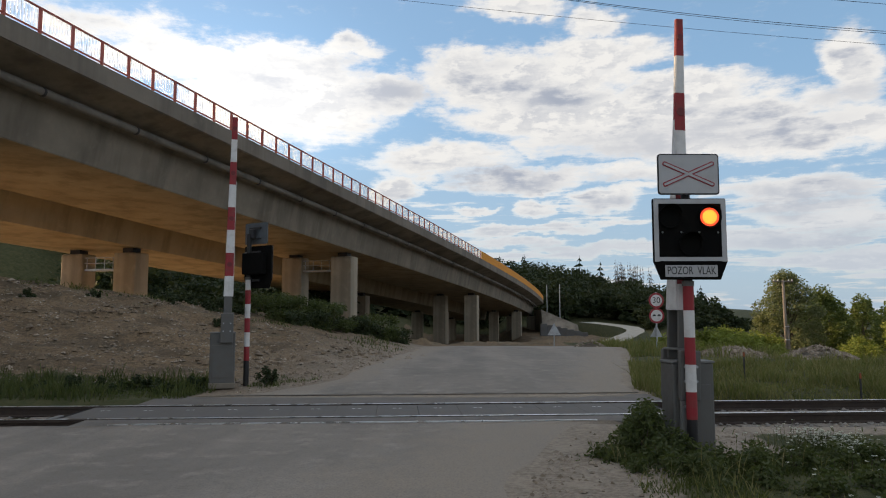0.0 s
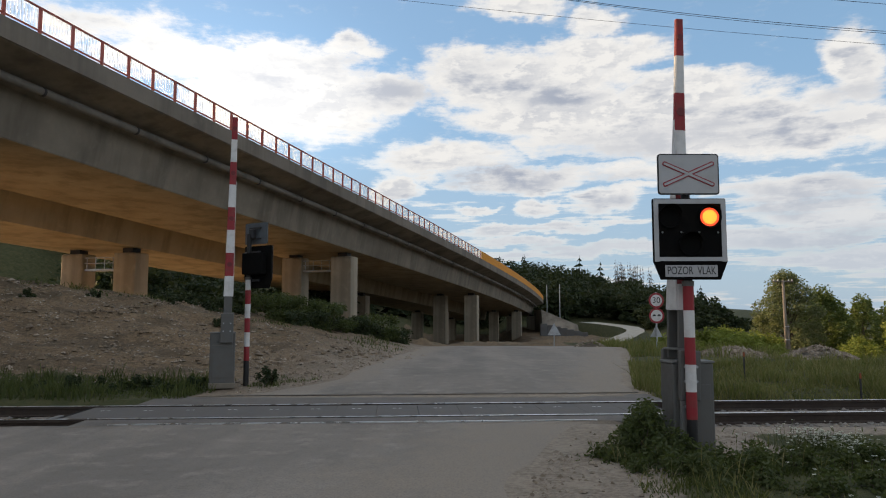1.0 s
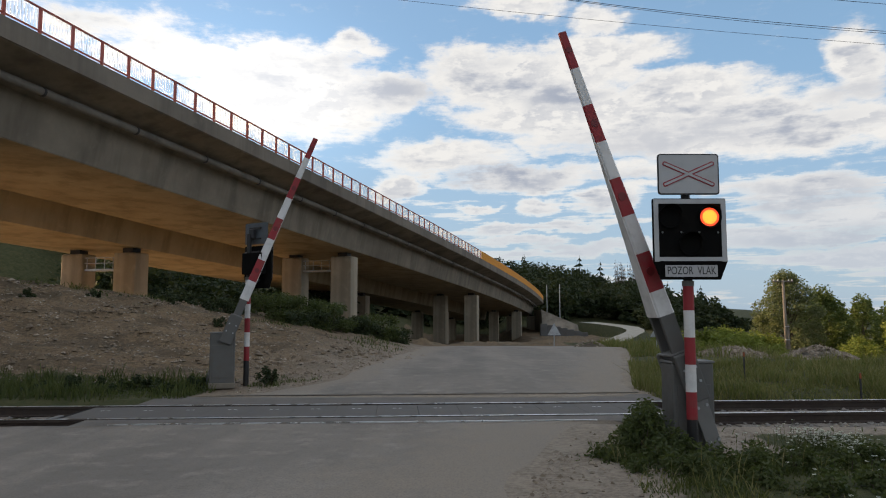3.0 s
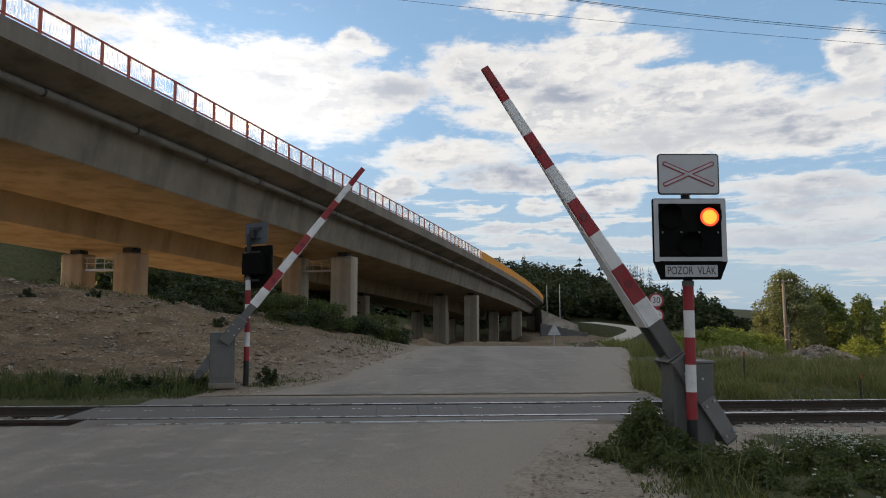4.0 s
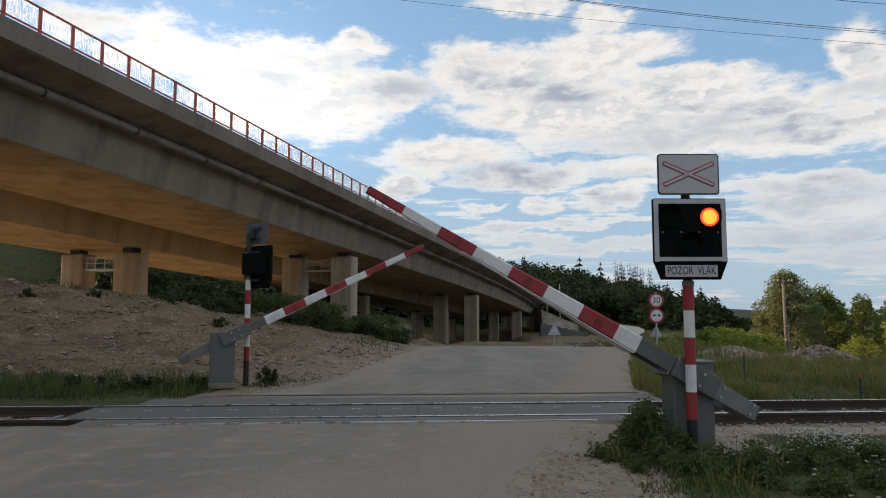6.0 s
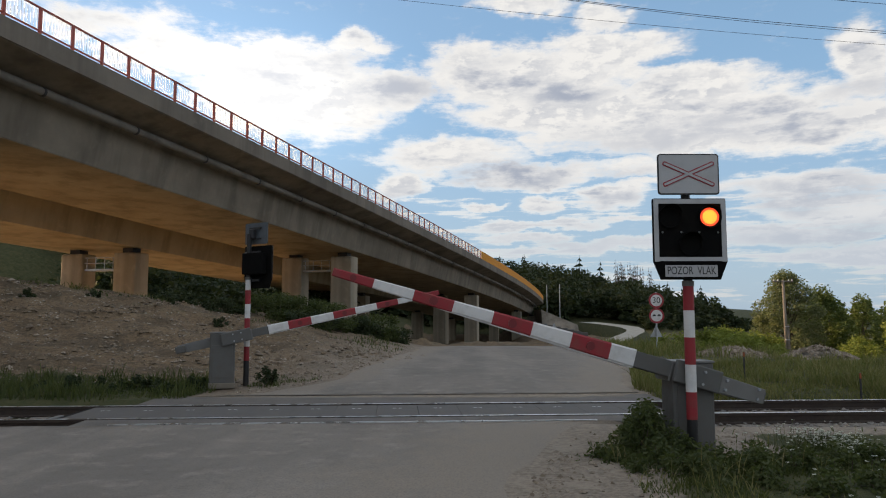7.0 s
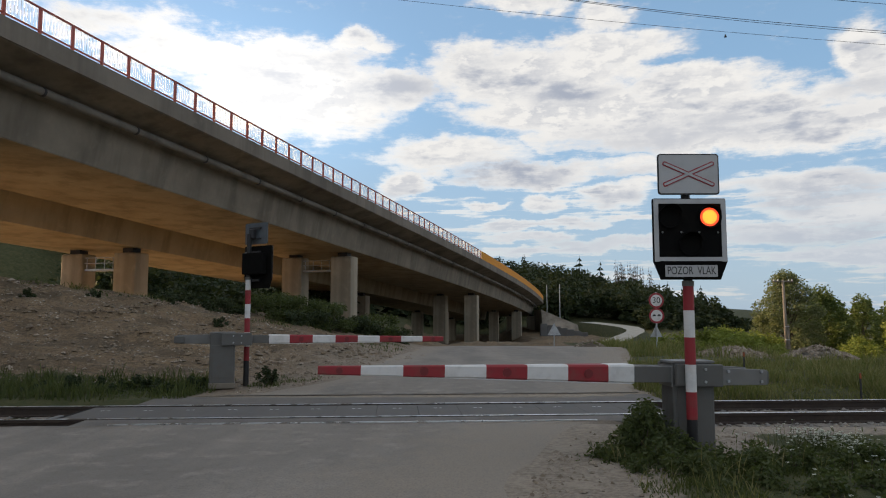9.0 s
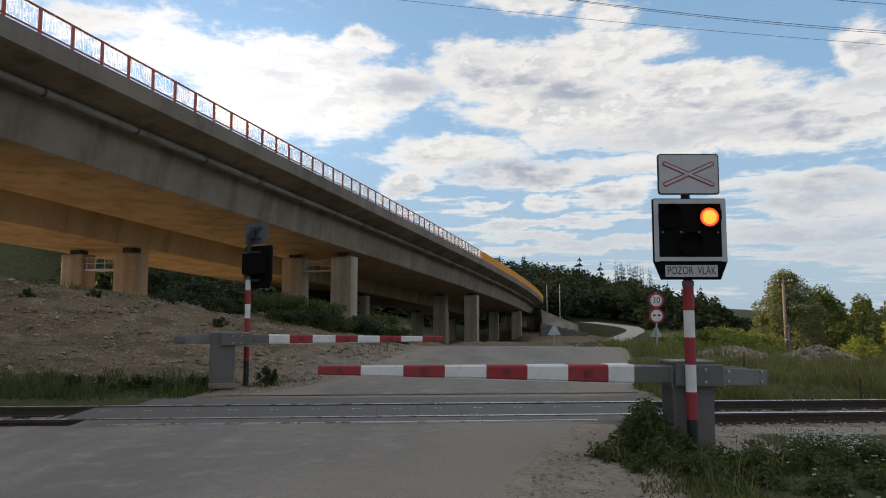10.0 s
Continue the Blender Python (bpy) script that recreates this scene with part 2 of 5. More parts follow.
# azimuth, elevation, half width, half height in degrees, weight
CLOUDS = [
    (-12.2, 17.3, 8.5, 3.8, 1.15), (-20.5, 18.9, 7.3, 2.1, 0.8), (-26.2, 20.7, 7.0, 1.6, 0.62), (-7.7, 21.0, 3.2, 0.9, 0.8),
    (2.2, 19.2, 5.5, 2.1, 0.9), (7.8, 18.2, 9.5, 2.7, 1.0), (12.8, 20.3, 6.7, 1.6, 0.9), (17.9, 14.8, 14.4, 2.4, 1.0),
    (10.0, 15.7, 10.4, 1.8, 1.0), (27.8, 13.0, 8.5, 1.7, 1.05), (20.5, 12.6, 6.0, 1.0, 0.95), (19.5, 16.9, 6.0, 1.7, 1.0), (-4.6, 17.6, 4.0, 1.7, 1.0), (31.2, 17.0, 2.4, 2.9, 0.95), (29.7, 15.5, 3.6, 1.2, 0.6),
    (6.4, 24.1, 4.3, 1.2, 0.85), (13.1, 22.6, 2.8, 1.3, 0.85), (0.7, 12.4, 6.9, 1.4, 0.85), (6.8, 10.9, 6.8, 1.1, 0.9),
    (7.2, 13.5, 2.3, 0.7, 0.6), (-3.7, 10.2, 2.0, 1.4, 1.0), (3.1, 8.5, 2.1, 0.3, 0.6), (7.9, 8.7, 1.9, 0.8, 0.9),
    (13.2, 9.0, 2.9, 1.1, 0.85), (15.3, 11.4, 4.2, 1.1, 0.85), (26.5, 9.1, 6.2, 1.2, 0.8), (29.3, 7.4, 6.0, 1.1, 0.75),
    (26.0, 5.6, 8.2, 1.1, 0.72), (4.9, 6.9, 2.5, 0.5, 0.8), (10.3, 7.1, 5.4, 0.4, 0.65), (6.7, 5.9, 4.1, 0.5, 0.75),
    (13.4, 5.2, 7.1, 0.6, 0.75), (29.2, 3.8, 6.4, 0.9, 0.7), (4.4, 4.6, 4.1, 0.5, 0.6), (15.2, 10.0, 2.7, 0.4, 0.6),
]


# grey undersides: azimuth, elevation, half width, half height in degrees, depth
BELLIES = [
    (9.8, 17.2, 4.2, 1.1, 1.0), (-4.6, 17.6, 4.5, 1.3, 0.8), (5.5, 11.0, 6.0, 1.1, 1.0), (4.0, 19.3, 3.0, 0.8, 0.35), (-3.6, 9.6, 1.8, 0.6, 0.9),
    (13.2, 8.8, 2.4, 0.6, 0.8), (20.0, 13.6, 12.0, 1.6, 0.6), (31.0, 15.4, 3.0, 0.9, 0.5), (15.0, 10.8, 4.0, 0.8, 0.5),
    (27.0, 8.6, 7.0, 1.4, 0.75), (28.0, 5.4, 8.0, 1.3, 0.8), (11.0, 5.3, 8.0, 0.6, 0.4), (-10.0, 19.4, 5.0, 0.9, 0.5),
]


def cloud_dome(radius=3200.0):
    g = Geo()
    rows, cols = 24, 72
    rings = []
    for i in range(rows + 1):
        e = radians(-6 + 96 * i / rows)
        rings.append([(radius * math.cos(e) * math.sin(2 * math.pi * j / cols), radius * math.cos(e) * math.cos(2 * math.pi * j / cols), radius * math.sin(e)) for j in range(cols)])
    g.sweep(rings, True, False)
    return tagged(part("backdrop_clouds", g, cloud_material(), smooth=True), "broken white and grey evening clouds drifting over blue sky", "sky", kind="structure")


clouds = cloud_dome()


# ---- the lie of the land ----
def smooth_np(t):
    t = np.clip(t, 0.0, 1.0)
    return t * t * (3 - 2 * t)


def lerp_np(a, b, t):
    return a + (b - a) * t


def land(x, y):
    """Height of the ground without its small bumps."""
    x, y = np.asarray(x, float), np.asarray(y, float)
    rise = 0.1 * smooth_np((y - 13) / 6)
    fall = -0.041 * np.clip(y - 31, 0, 135)
    right = smooth_np((x - 8 - 0.1 * np.clip(y - 20, 0, 60)) / 5)
    fall_r = -2.75 * smooth_np((y - 20) / 36)
    fall_r = np.where(y > 75, lerp_np(fall_r, -3.5, smooth_np((y - 75) / 60)), fall_r)
    left = smooth_np((-x - 3) / 10)
    z = rise + lerp_np(fall * (1 - 0.55 * left), fall_r, right)
    side = np.clip(-x - 1.0, 0, 40) - 0.4 * np.clip(-x - 10.0, 0, 31)
    k = lerp_np(0.2, 0.14, smooth_np((y - 26) / 30))
    k = k * (1 - 0.6 * smooth_np((y - 66) / 50))
    # ground behind the bank lowered so that sun reaches under the decks
    k = k * (1 - 0.85 * smooth_np((-x - 9 - 0.1 * y) / 6) * smooth_np((y - 29) / 7))
    z = z + k * side * smooth_np((y - 14.8 - 0.25 * np.clip(x + 9, 0, 9)) / 9.5)
    z = z + 0.2 * np.clip(-x - 42, 0, 200) * smooth_np((y - 40) / 60)
    # grassy slope beyond the thicket
    z = z + 9.0 * smooth_np((-x - 46) / 16) * smooth_np((y - 85) / 22)
    # hill added west of the viaduct to keep sun off the far piers
    z = z + 17.0 * smooth_np((-x - 26) / 34) * smooth_np((y - 104) / 30)
    hill = 15.0 * (1 - smooth_np((x - 22) / 88)) * smooth_np((y - 165) / 130)
    z = z + hill + 30 * smooth_np((y - 350) / 700) * (1 - smooth_np((x - 120) / 400))
    # ditch by the near right verge, and the ballast bed's foot
    z = z - 0.12 * smooth_np((x - 3.2) / 2) * smooth_np((10.2 - y) / 2)
    return z


def road_half(y):
    """Left and right edge of the road at y."""
    left = np.interp(y, [-30, 6, 10, 12.7, 13.3, 14.2, 16.2, 20, 29, 33, 45], [-9.5, -9.0, -8.2, -5.2, -4.3, -3.5, -2.6, -2.0, -1.1, -0.9, 0.5])
    right = np.interp(y, [-30, 5, 6.2, 8.2, 10.5, 13, 14.7, 28.5, 33, 45], [0.4, 0.5, 0.75, 1.3, 2.3, 4.0, 3.8, 7.2, 7.9, 8.6])
    return left, right


EDGES = {}


def edges_at(y):
    key = round(y, 3)
    if key not in EDGES:
        l, r = road_half(y)
        EDGES[key] = (float(l), float(r))
    return EDGES[key]


TRACK_TURN = 3.78
TRACK = pose(0, 11.67, 0, 0, 0, TRACK_TURN)


def track_v(x, y):
    a = radians(TRACK_TURN)
    return -math.sin(a) * x + math.cos(a) * (y - 11.67)


def bumps(x, y):
    return 0.5 * noise.noise((x * 0.35, y * 0.35, 1.7)) + 0.35 * noise.noise((x * 1.1, y * 1.3, 5.1)) + 0.3 * noise.noise((x * 2.6, y * 3.1, 9.3)) + 0.9 * abs(noise.noise((x * 0.45, y * 0.9, 3.1)))


def roughness_at(x, y):
    """How bumpy the ground is: flat under the road and the rails."""
    l, r = edges_at(y)
    edge = min(abs(x - l), abs(x - r))
    inside = l < x < r and y < 46
    k = 0.0 if inside else min(1.0, edge / 1.5)
    if abs(track_v(x, y)) < 2.2:
        k = min(k, 0.05)
    amp = 0.07
    if x < -3 and y > 15:
        amp = 0.07 + 0.22 * min(1, (y - 15) / 5)
    if y > 45:
        amp = 0.5
    return k * amp


def ground_at(x, y, base=None):
    z = (float(land(x, y)) if base is None else base) + roughness_at(x, y) * bumps(x, y)
    if x < -4 and 16 < y < 30:
        # eroded ledges along the bank
        for k, (at, drop) in enumerate(((19.6, 0.16), (22.6, 0.22), (25.2, 0.15))):
            d = y - at - 0.9 * noise.noise((x * 0.4, k * 3.7, 6.0)) - 0.3 * noise.noise((x * 1.7, k * 3.7, 2.0))
            z += drop * min(1.0, (-x - 4) / 3) * (min(1.0, max(0.0, d / 0.4)) - min(1.0, max(0.0, (d + 1.2) / 3.0)))
    v = abs(track_v(x, y))
    if v < 1.5 and -6.2 < x < 3.6:
        z -= 0.14
    if v < 2.0 and not (-6.2 < x < 3.6):
        z -= 0.17 * (1 - max(0.0, (v - 1.55) / 0.45)) if v > 1.55 else 0.17
    return z


def ground_material():
    m = Nodes("earth_and_turf")
    attr = m.n.new("ShaderNodeAttribute")
    attr.attribute_name = "turf"
    turf = attr.outputs["Fac"]
    big, mid, fine = m.noise(0.25, 6, 0.6), m.noise(1.7, 6, 0.65), m.noise(14, 5, 0.7)
    stones = m.n.new("ShaderNodeTexVoronoi")
    stones.inputs["Scale"].default_value = 9
    m.l.new(m.co, stones.inputs["Vector"])
    dirt = m.mix(m.ramp(big, 0.3, 0.7), (0.25, 0.176, 0.106), (0.17, 0.12, 0.073))
    dirt = m.mix(m.math("MULTIPLY", m.ramp(mid, 0.45, 0.7), 0.5), dirt, (0.31, 0.24, 0.16))
    dirt = m.mix(m.math("MULTIPLY", m.ramp(fine, 0.42, 0.62), 0.75), dirt, (0.09, 0.066, 0.045))
    dirt = m.mix(m.math("MULTIPLY", m.ramp(stones.outputs["Distance"], 0.3, 0.1), m.ramp(mid, 0.5, 0.62)), dirt, (0.42, 0.4, 0.36))
    clod = m.noise(0.9, 7, 0.75, (0.6, 1.3, 1.0))
    dirt = m.mix(m.math("MULTIPLY", m.ramp(clod, 0.46, 0.6), 0.8), dirt, (0.095, 0.074, 0.05))
    pebble = m.n.new("ShaderNodeTexVoronoi")
    pebble.inputs["Scale"].default_value = 4.5
    m.l.new(m.co, pebble.inputs["Vector"])
    dirt = m.mix(m.math("MULTIPLY", m.ramp(pebble.outputs["Distance"], 0.16, 0.08), m.ramp(m.noise(0.6, 4), 0.48, 0.6)), dirt, (0.5, 0.46, 0.4))
    gravel = m.n.new("ShaderNodeAttribute")
    gravel.attribute_name = "gravel"
    grit = m.mix(m.ramp(fine, 0.35, 0.65), (0.28, 0.234, 0.184), (0.17, 0.14, 0.109))
    grit = m.mix(m.math("MULTIPLY", m.ramp(mid, 0.45, 0.65), 0.5), grit, (0.34, 0.29, 0.23))
    dirt = m.mix(gravel.outputs["Fac"], dirt, grit)
    # pale ground behind the bank, added to bounce warm light onto the soffit
    dirt = m.mix(m.ramp(turf, -0.3, -0.8), dirt, (0.45, 0.35, 0.23))
    green = m.mix(m.ramp(mid, 0.3, 0.7), (0.044, 0.05, 0.02), (0.088, 0.082, 0.038))
    green = m.mix(m.math("MULTIPLY", m.ramp(fine, 0.4, 0.7), 0.6), green, (0.03, 0.045, 0.015))
    edge = m.math("ADD", turf, m.math("MULTIPLY", m.math("SUBTRACT", mid, 0.5), 0.9))
    col = m.mix(m.ramp(edge, 0.35, 0.65), dirt, green)
    h = m.math("ADD", m.math("MULTIPLY", mid, 1.5), m.math("MULTIPLY", fine, 0.6))
    h = m.math("MULTIPLY", h, m.ramp(gravel.outputs["Fac"], 0.2, 1.0, 1.0, 0.3))
    return m.done(col, 0.95, 0, h, 1.0, 0.09, 0.2)


def turf_at(x, y):
    """Where grass grows: 1, bare earth: 0, pale bounce ground under the decks: -1."""
    l, r = edges_at(y)
    if x < -44 and y > 70:
        return 0.95
    if (y > 30 and -46 < x < -10 - 0.12 * (y - 30) and y < 86):
        return -1.0
    if y > 60:
        return 0.25 if -10 < x < 34 and y < 190 else 0.9
    if x > r:
        if 2.9 < x < 4.15 and 7.8 < y < 9.3:
            return 0.3
        if y < 13:
            return min(1.0, max(0.0, (x - r - 0.9) / 0.8)) if y < 9.3 else 0.25
        if 24 < y < 34 and x > 10:
            return 0.25
        return min(1.0, (x - r) / 0.5)
    if x < l:
        if y < 17 and x < -4.7:
            return 0.95 if y < 15.6 else max(0.0, 0.95 - (y - 15.6) * 0.8)
        if y > 22:
            return 0.35
        return 0.08
    return 0.0


def make_ground():
    xs = 8.0 * np.sinh(np.linspace(-5.25, 5.25, 390))
    ys = 13.0 + 10.0 * np.sinh(np.linspace(-2.6, 5.6, 390))
    g = Geo()
    turf = []
    heights = land(xs[None, :], ys[:, None])
    for y, row in zip(ys.tolist(), heights.tolist()):
        for x, h in zip(xs.tolist(), row):
            g.v.append((x, y, ground_at(x, y, h)))
            turf.append(turf_at(x, y))
    n = len(xs)
    g.f = [(j * n + i, j * n + i + 1, (j + 1) * n + i + 1, (j + 1) * n + i) for j in range(len(ys) - 1) for i in range(n - 1)]
    ob = part("ground", g, ground_material(), smooth=True)
    attr = ob.data.attributes.new("turf", "FLOAT", "POINT")
    attr.data.foreach_set("value", turf)
    attr = ob.data.attributes.new("gravel", "FLOAT", "POINT")
    attr.data.foreach_set("value", [1.0 if (p[0] > -1 and p[1] < 40) or p[1] < 13.5 else (max(0.0, 0.8 - 0.25 * (edges_at(p[1])[0] - p[0])) if p[1] < 40 else 0.0) for p in g.v])
    return tagged(ob, "bare stony earth and rough grass round the level crossing", "ground", kind="structure")


make_ground()


# ---- the road ----
def asphalt_material():
    m = Nodes("dusty_asphalt")
    big, mid, fine = m.noise(0.35, 6, 0.6), m.noise(2.2, 6, 0.65), m.noise(55, 4, 0.7)
    lane = m.noise(0.8, 4, 0.6, (1.0, 0.16, 1.0))
    col = m.mix(m.ramp(big, 0.3, 0.7), (0.232, 0.204, 0.174), (0.172, 0.152, 0.131))
    col = m.mix(m.math("MULTIPLY", m.ramp(lane, 0.42, 0.68), 0.75), col, (0.285, 0.25, 0.212))
    col = m.mix(m.math("MULTIPLY", m.ramp(mid, 0.5, 0.72), 0.5), col, (0.35, 0.31, 0.266))
    col = m.mix(m.math("MULTIPLY", m.ramp(m.noise(4.5, 6, 0.7), 0.5, 0.7), 0.35), col, (0.12, 0.102, 0.085))
    dust = m.n.new("ShaderNodeAttribute")
    dust.attribute_name = "dust"
    worn_edge = m.math("ADD", dust.outputs["Fac"], m.math("MULTIPLY", m.math("SUBTRACT", m.noise(1.4, 6, 0.7), 0.5), 1.6))
    col = m.mix(m.ramp(worn_edge, 0.2, 0.8), col, (0.262, 0.222, 0.178))
    col = m.mix(m.math("MULTIPLY", m.ramp(fine, 0.4, 0.75), 0.6), col, (0.08, 0.075, 0.07))
    return m.done(col, 0.9, 0, fine, 0.35, 0.006, 0.3)


ASPHALT = asphalt_material()


def asphalt_patch_material():
    m = Nodes("newer_asphalt")
    mid, fine = m.noise(2.0, 5, 0.6), m.noise(60, 4, 0.7)
    col = m.mix(m.ramp(mid, 0.3, 0.7), (0.165, 0.148, 0.13), (0.13, 0.117, 0.104))
    col = m.mix(m.math("MULTIPLY", m.ramp(fine, 0.4, 0.7), 0.4), col, (0.035, 0.035, 0.035))
    return m.done(col, 0.88, 0, fine, 0.3, 0.006, 0.3)


ASPHALT_NEW = asphalt_patch_material()


def road_strip(name, y_from, y_to, step, v_min=None, v_max=None, cross=40):
    """The carriageway between two stations, cut along the track where needed."""
    g = Geo()
    ys = np.arange(y_from, y_to + step * 0.5, step)
    rows = []
    for y in ys:
        l, r = road_half(np.array([y]))
        l = l[0] + 0.16 * noise.noise((y * 0.9, 3.3, 0)) + 0.07 * noise.noise((y * 3.3, 1.3, 0))
        r = r[0] + 0.3 * noise.noise((y * 0.8, 7.3, 0)) + 0.16 * noise.noise((y * 3.3, 9.3, 0))
        row = []
        for i in range(cross + 1):
            x = l + (r - l) * i / cross
            yy = y
            if v_max is not None:
                yy = min(y, 11.67 + math.tan(radians(TRACK_TURN)) * x + v_max)
            if v_min is not None:
                yy = max(y, 11.67 + math.tan(radians(TRACK_TURN)) * x + v_min)
            lift = 0.014 if 0 < i < cross else -0.04
            row.append((x, yy, float(land(x, yy)) + lift + 0.006 * noise.noise((x * 0.8, yy * 0.8, 2))))
        rows.append(row)
    g.sweep(rows, False)
    ob = part(name, g, ASPHALT, smooth=True)
    attr = ob.data.attributes.new("dust", "FLOAT", "POINT")
    attr.data.foreach_set("value", [max(0.0, 1.15 - min(i / (cross * 0.16), (cross - i) / (cross * 0.26))) for _ in rows for i in range(cross + 1)])
    return ob


tagged(road_strip("road", -28, 11.0, 0.5, v_max=-1.42), "worn dusty grey asphalt road before the crossing", "road", kind="structure")
tagged(road_strip("road_far", 12.6, 44, 0.5, v_min=2.1), "worn dusty grey asphalt road beyond the crossing", "road", kind="structure")


# ---- the railway track ----
def rail_profile(v):
    return [(v - 0.035, 0.0), (v + 0.035, 0.0), (v + 0.033, -0.04), (v + 0.01, -0.05), (v + 0.01, -0.13), (v + 0.07, -0.148), (v + 0.07, -0.165), (v - 0.07, -0.165), (v - 0.07, -0.148), (v - 0.01, -0.13), (v - 0.01, -0.05), (v - 0.033, -0.04)]


def make_track():
    for v in (-0.7525, 0.7525):
        g = Geo()
        prof = rail_profile(v)
        rings = [[(u, a, b + 0.01) for a, b in prof] for u in np.linspace(-70, 70, 15)]
        g.sweep(rings)
        rail = tagged(part("rail", g, RAIL_SIDE, at=TRACK), "rust-brown steel railway rail with a shiny worn top", "rail", "rails of the track")
        head = Geo().box((0, v, 0.0125), (139.9, 0.056, 0.006))
        part("running_surface", head, RAIL_TOP, rail, "bright polished running surface")
    sleeper = None
    for k in range(90):
        u = 4.0 + 0.6 * k if k < 60 else -6.0 - 0.6 * (k - 60)
        m = TRACK @ pose(u, 0, -0.2, 0, 0, 0)
        if sleeper is None:
            sleeper = tagged(part("sleeper", Geo().box((0, 0, 0), (0.24, 2.5, 0.1)), WOOD_OLD, bevel=0.012, at=m), "weathered timber railway sleeper in the ballast", "sleeper", "sleepers of the track")
        else:
            copy_thing(sleeper, m)


make_track()


def crossing_deck():
    """Rubber and concrete panels between and beside the rails."""
    base = thing("crossing_deck", TRACK, "grey panelled level crossing deck between the rails", "crossing deck")
    mat = worn("panel_rubber", (0.098, 0.09, 0.082), 0.8, 0, 0.5, 2.2, (0.17, 0.155, 0.135))
    n, w = 14, 0.668
    me = None
    for k in range(n):
        m = pose(-5.75 + w * (k + 0.5), 0, 0)
        if me is None:
            first = part("panel", Geo().box((0, 0, -0.06), (w - 0.004, 1.3, 0.12)), mat, base, bevel=0.004, at=m)
            me = first.data
        else:
            ob = new("panel", me)
            ob.parent, ob.matrix_basis = base, m
        for dx in (-0.045, 0.045):
            part("lifting_eye", Geo().box((dx, 0.22, 0.0015), (0.05, 0.022, 0.004)), WHITE, base, at=m)
    part("outer_strip", Geo().box((-1.0, -1.08, -0.06), (8.6, 0.55, 0.128)), ASPHALT_NEW, base, bevel=0.01)
    part("edge_rail", Geo().box((-1.3, -1.385, -0.018), (6.9, 0.035, 0.09)), RAIL_TOP, base, "bright steel edge angle")
    part("outer_strip", Geo().box((-0.55, 1.52, -0.06), (9.3, 1.46, 0.122)), ASPHALT_NEW, base, bevel=0.01)
    for u, s in ((-5.8, -1), (3.65, 1)):
        wedge = Geo()
        wedge.add([(u, -0.6, 0.0), (u, 0.6, 0.0), (u, 0.6, -0.14), (u, -0.6, -0.14), (u + s * 0.42, 0.45, -0.16), (u + s * 0.42, -0.45, -0.16)], [(0, 1, 2, 3), (0, 5, 4, 1), (1, 4, 2), (0, 3, 5), (3, 2, 4, 5)])
        part("end_wedge", wedge, RUBBER, base)
        part("wedge_plate", Geo().box((u + s * 0.25, -0.2, -0.06), (0.09, 0.6, 0.03), pose(0, 0, 0)), GREY_LIGHT, base, "light metal deflector plate", bevel=0.006)


crossing_deck()


# ---- the viaduct ----
def deck_line(s_from, s_to, step):
    """Stations of the parapet: place, height, heading."""
    out = []
    x, y, z, t = -16.7, 31.0, 14.6, radians(17.5)
    s = 0.0
    if s_from < 0:
        for k in range(int(-s_from / step), 0, -1):
            d = -k * step
            out.append((d, x + d * math.sin(t), y + d * math.cos(t), z - 0.05 * d, t))
    while s <= s_to:
        out.append((s, x, y, z, t))
        if s > 10:
            t -= step * 1e-5 * (s - 10)
        x, y, z, s = x + step * math.sin(t), y + step * math.cos(t), z - 0.05 * step, s + step
    return out


STATIONS = deck_line(-72, 166, 1.0)


def station(s):
    return STATIONS[int(round(s)) + 72]


def across(st, n, dz):
    """A point n metres inwards from the parapet and dz above its top rail."""
    _, x, y, z, t = st
    return (x - n * math.cos(t), y + n * math.sin(t), z + dz)


def along(section, s0=-72, s1=166, step=3):
    g = Geo()
    g.sweep([[across(station(s), n, dz) for n, dz in section] for s in range(s0, s1 + 1, step)])
    return g


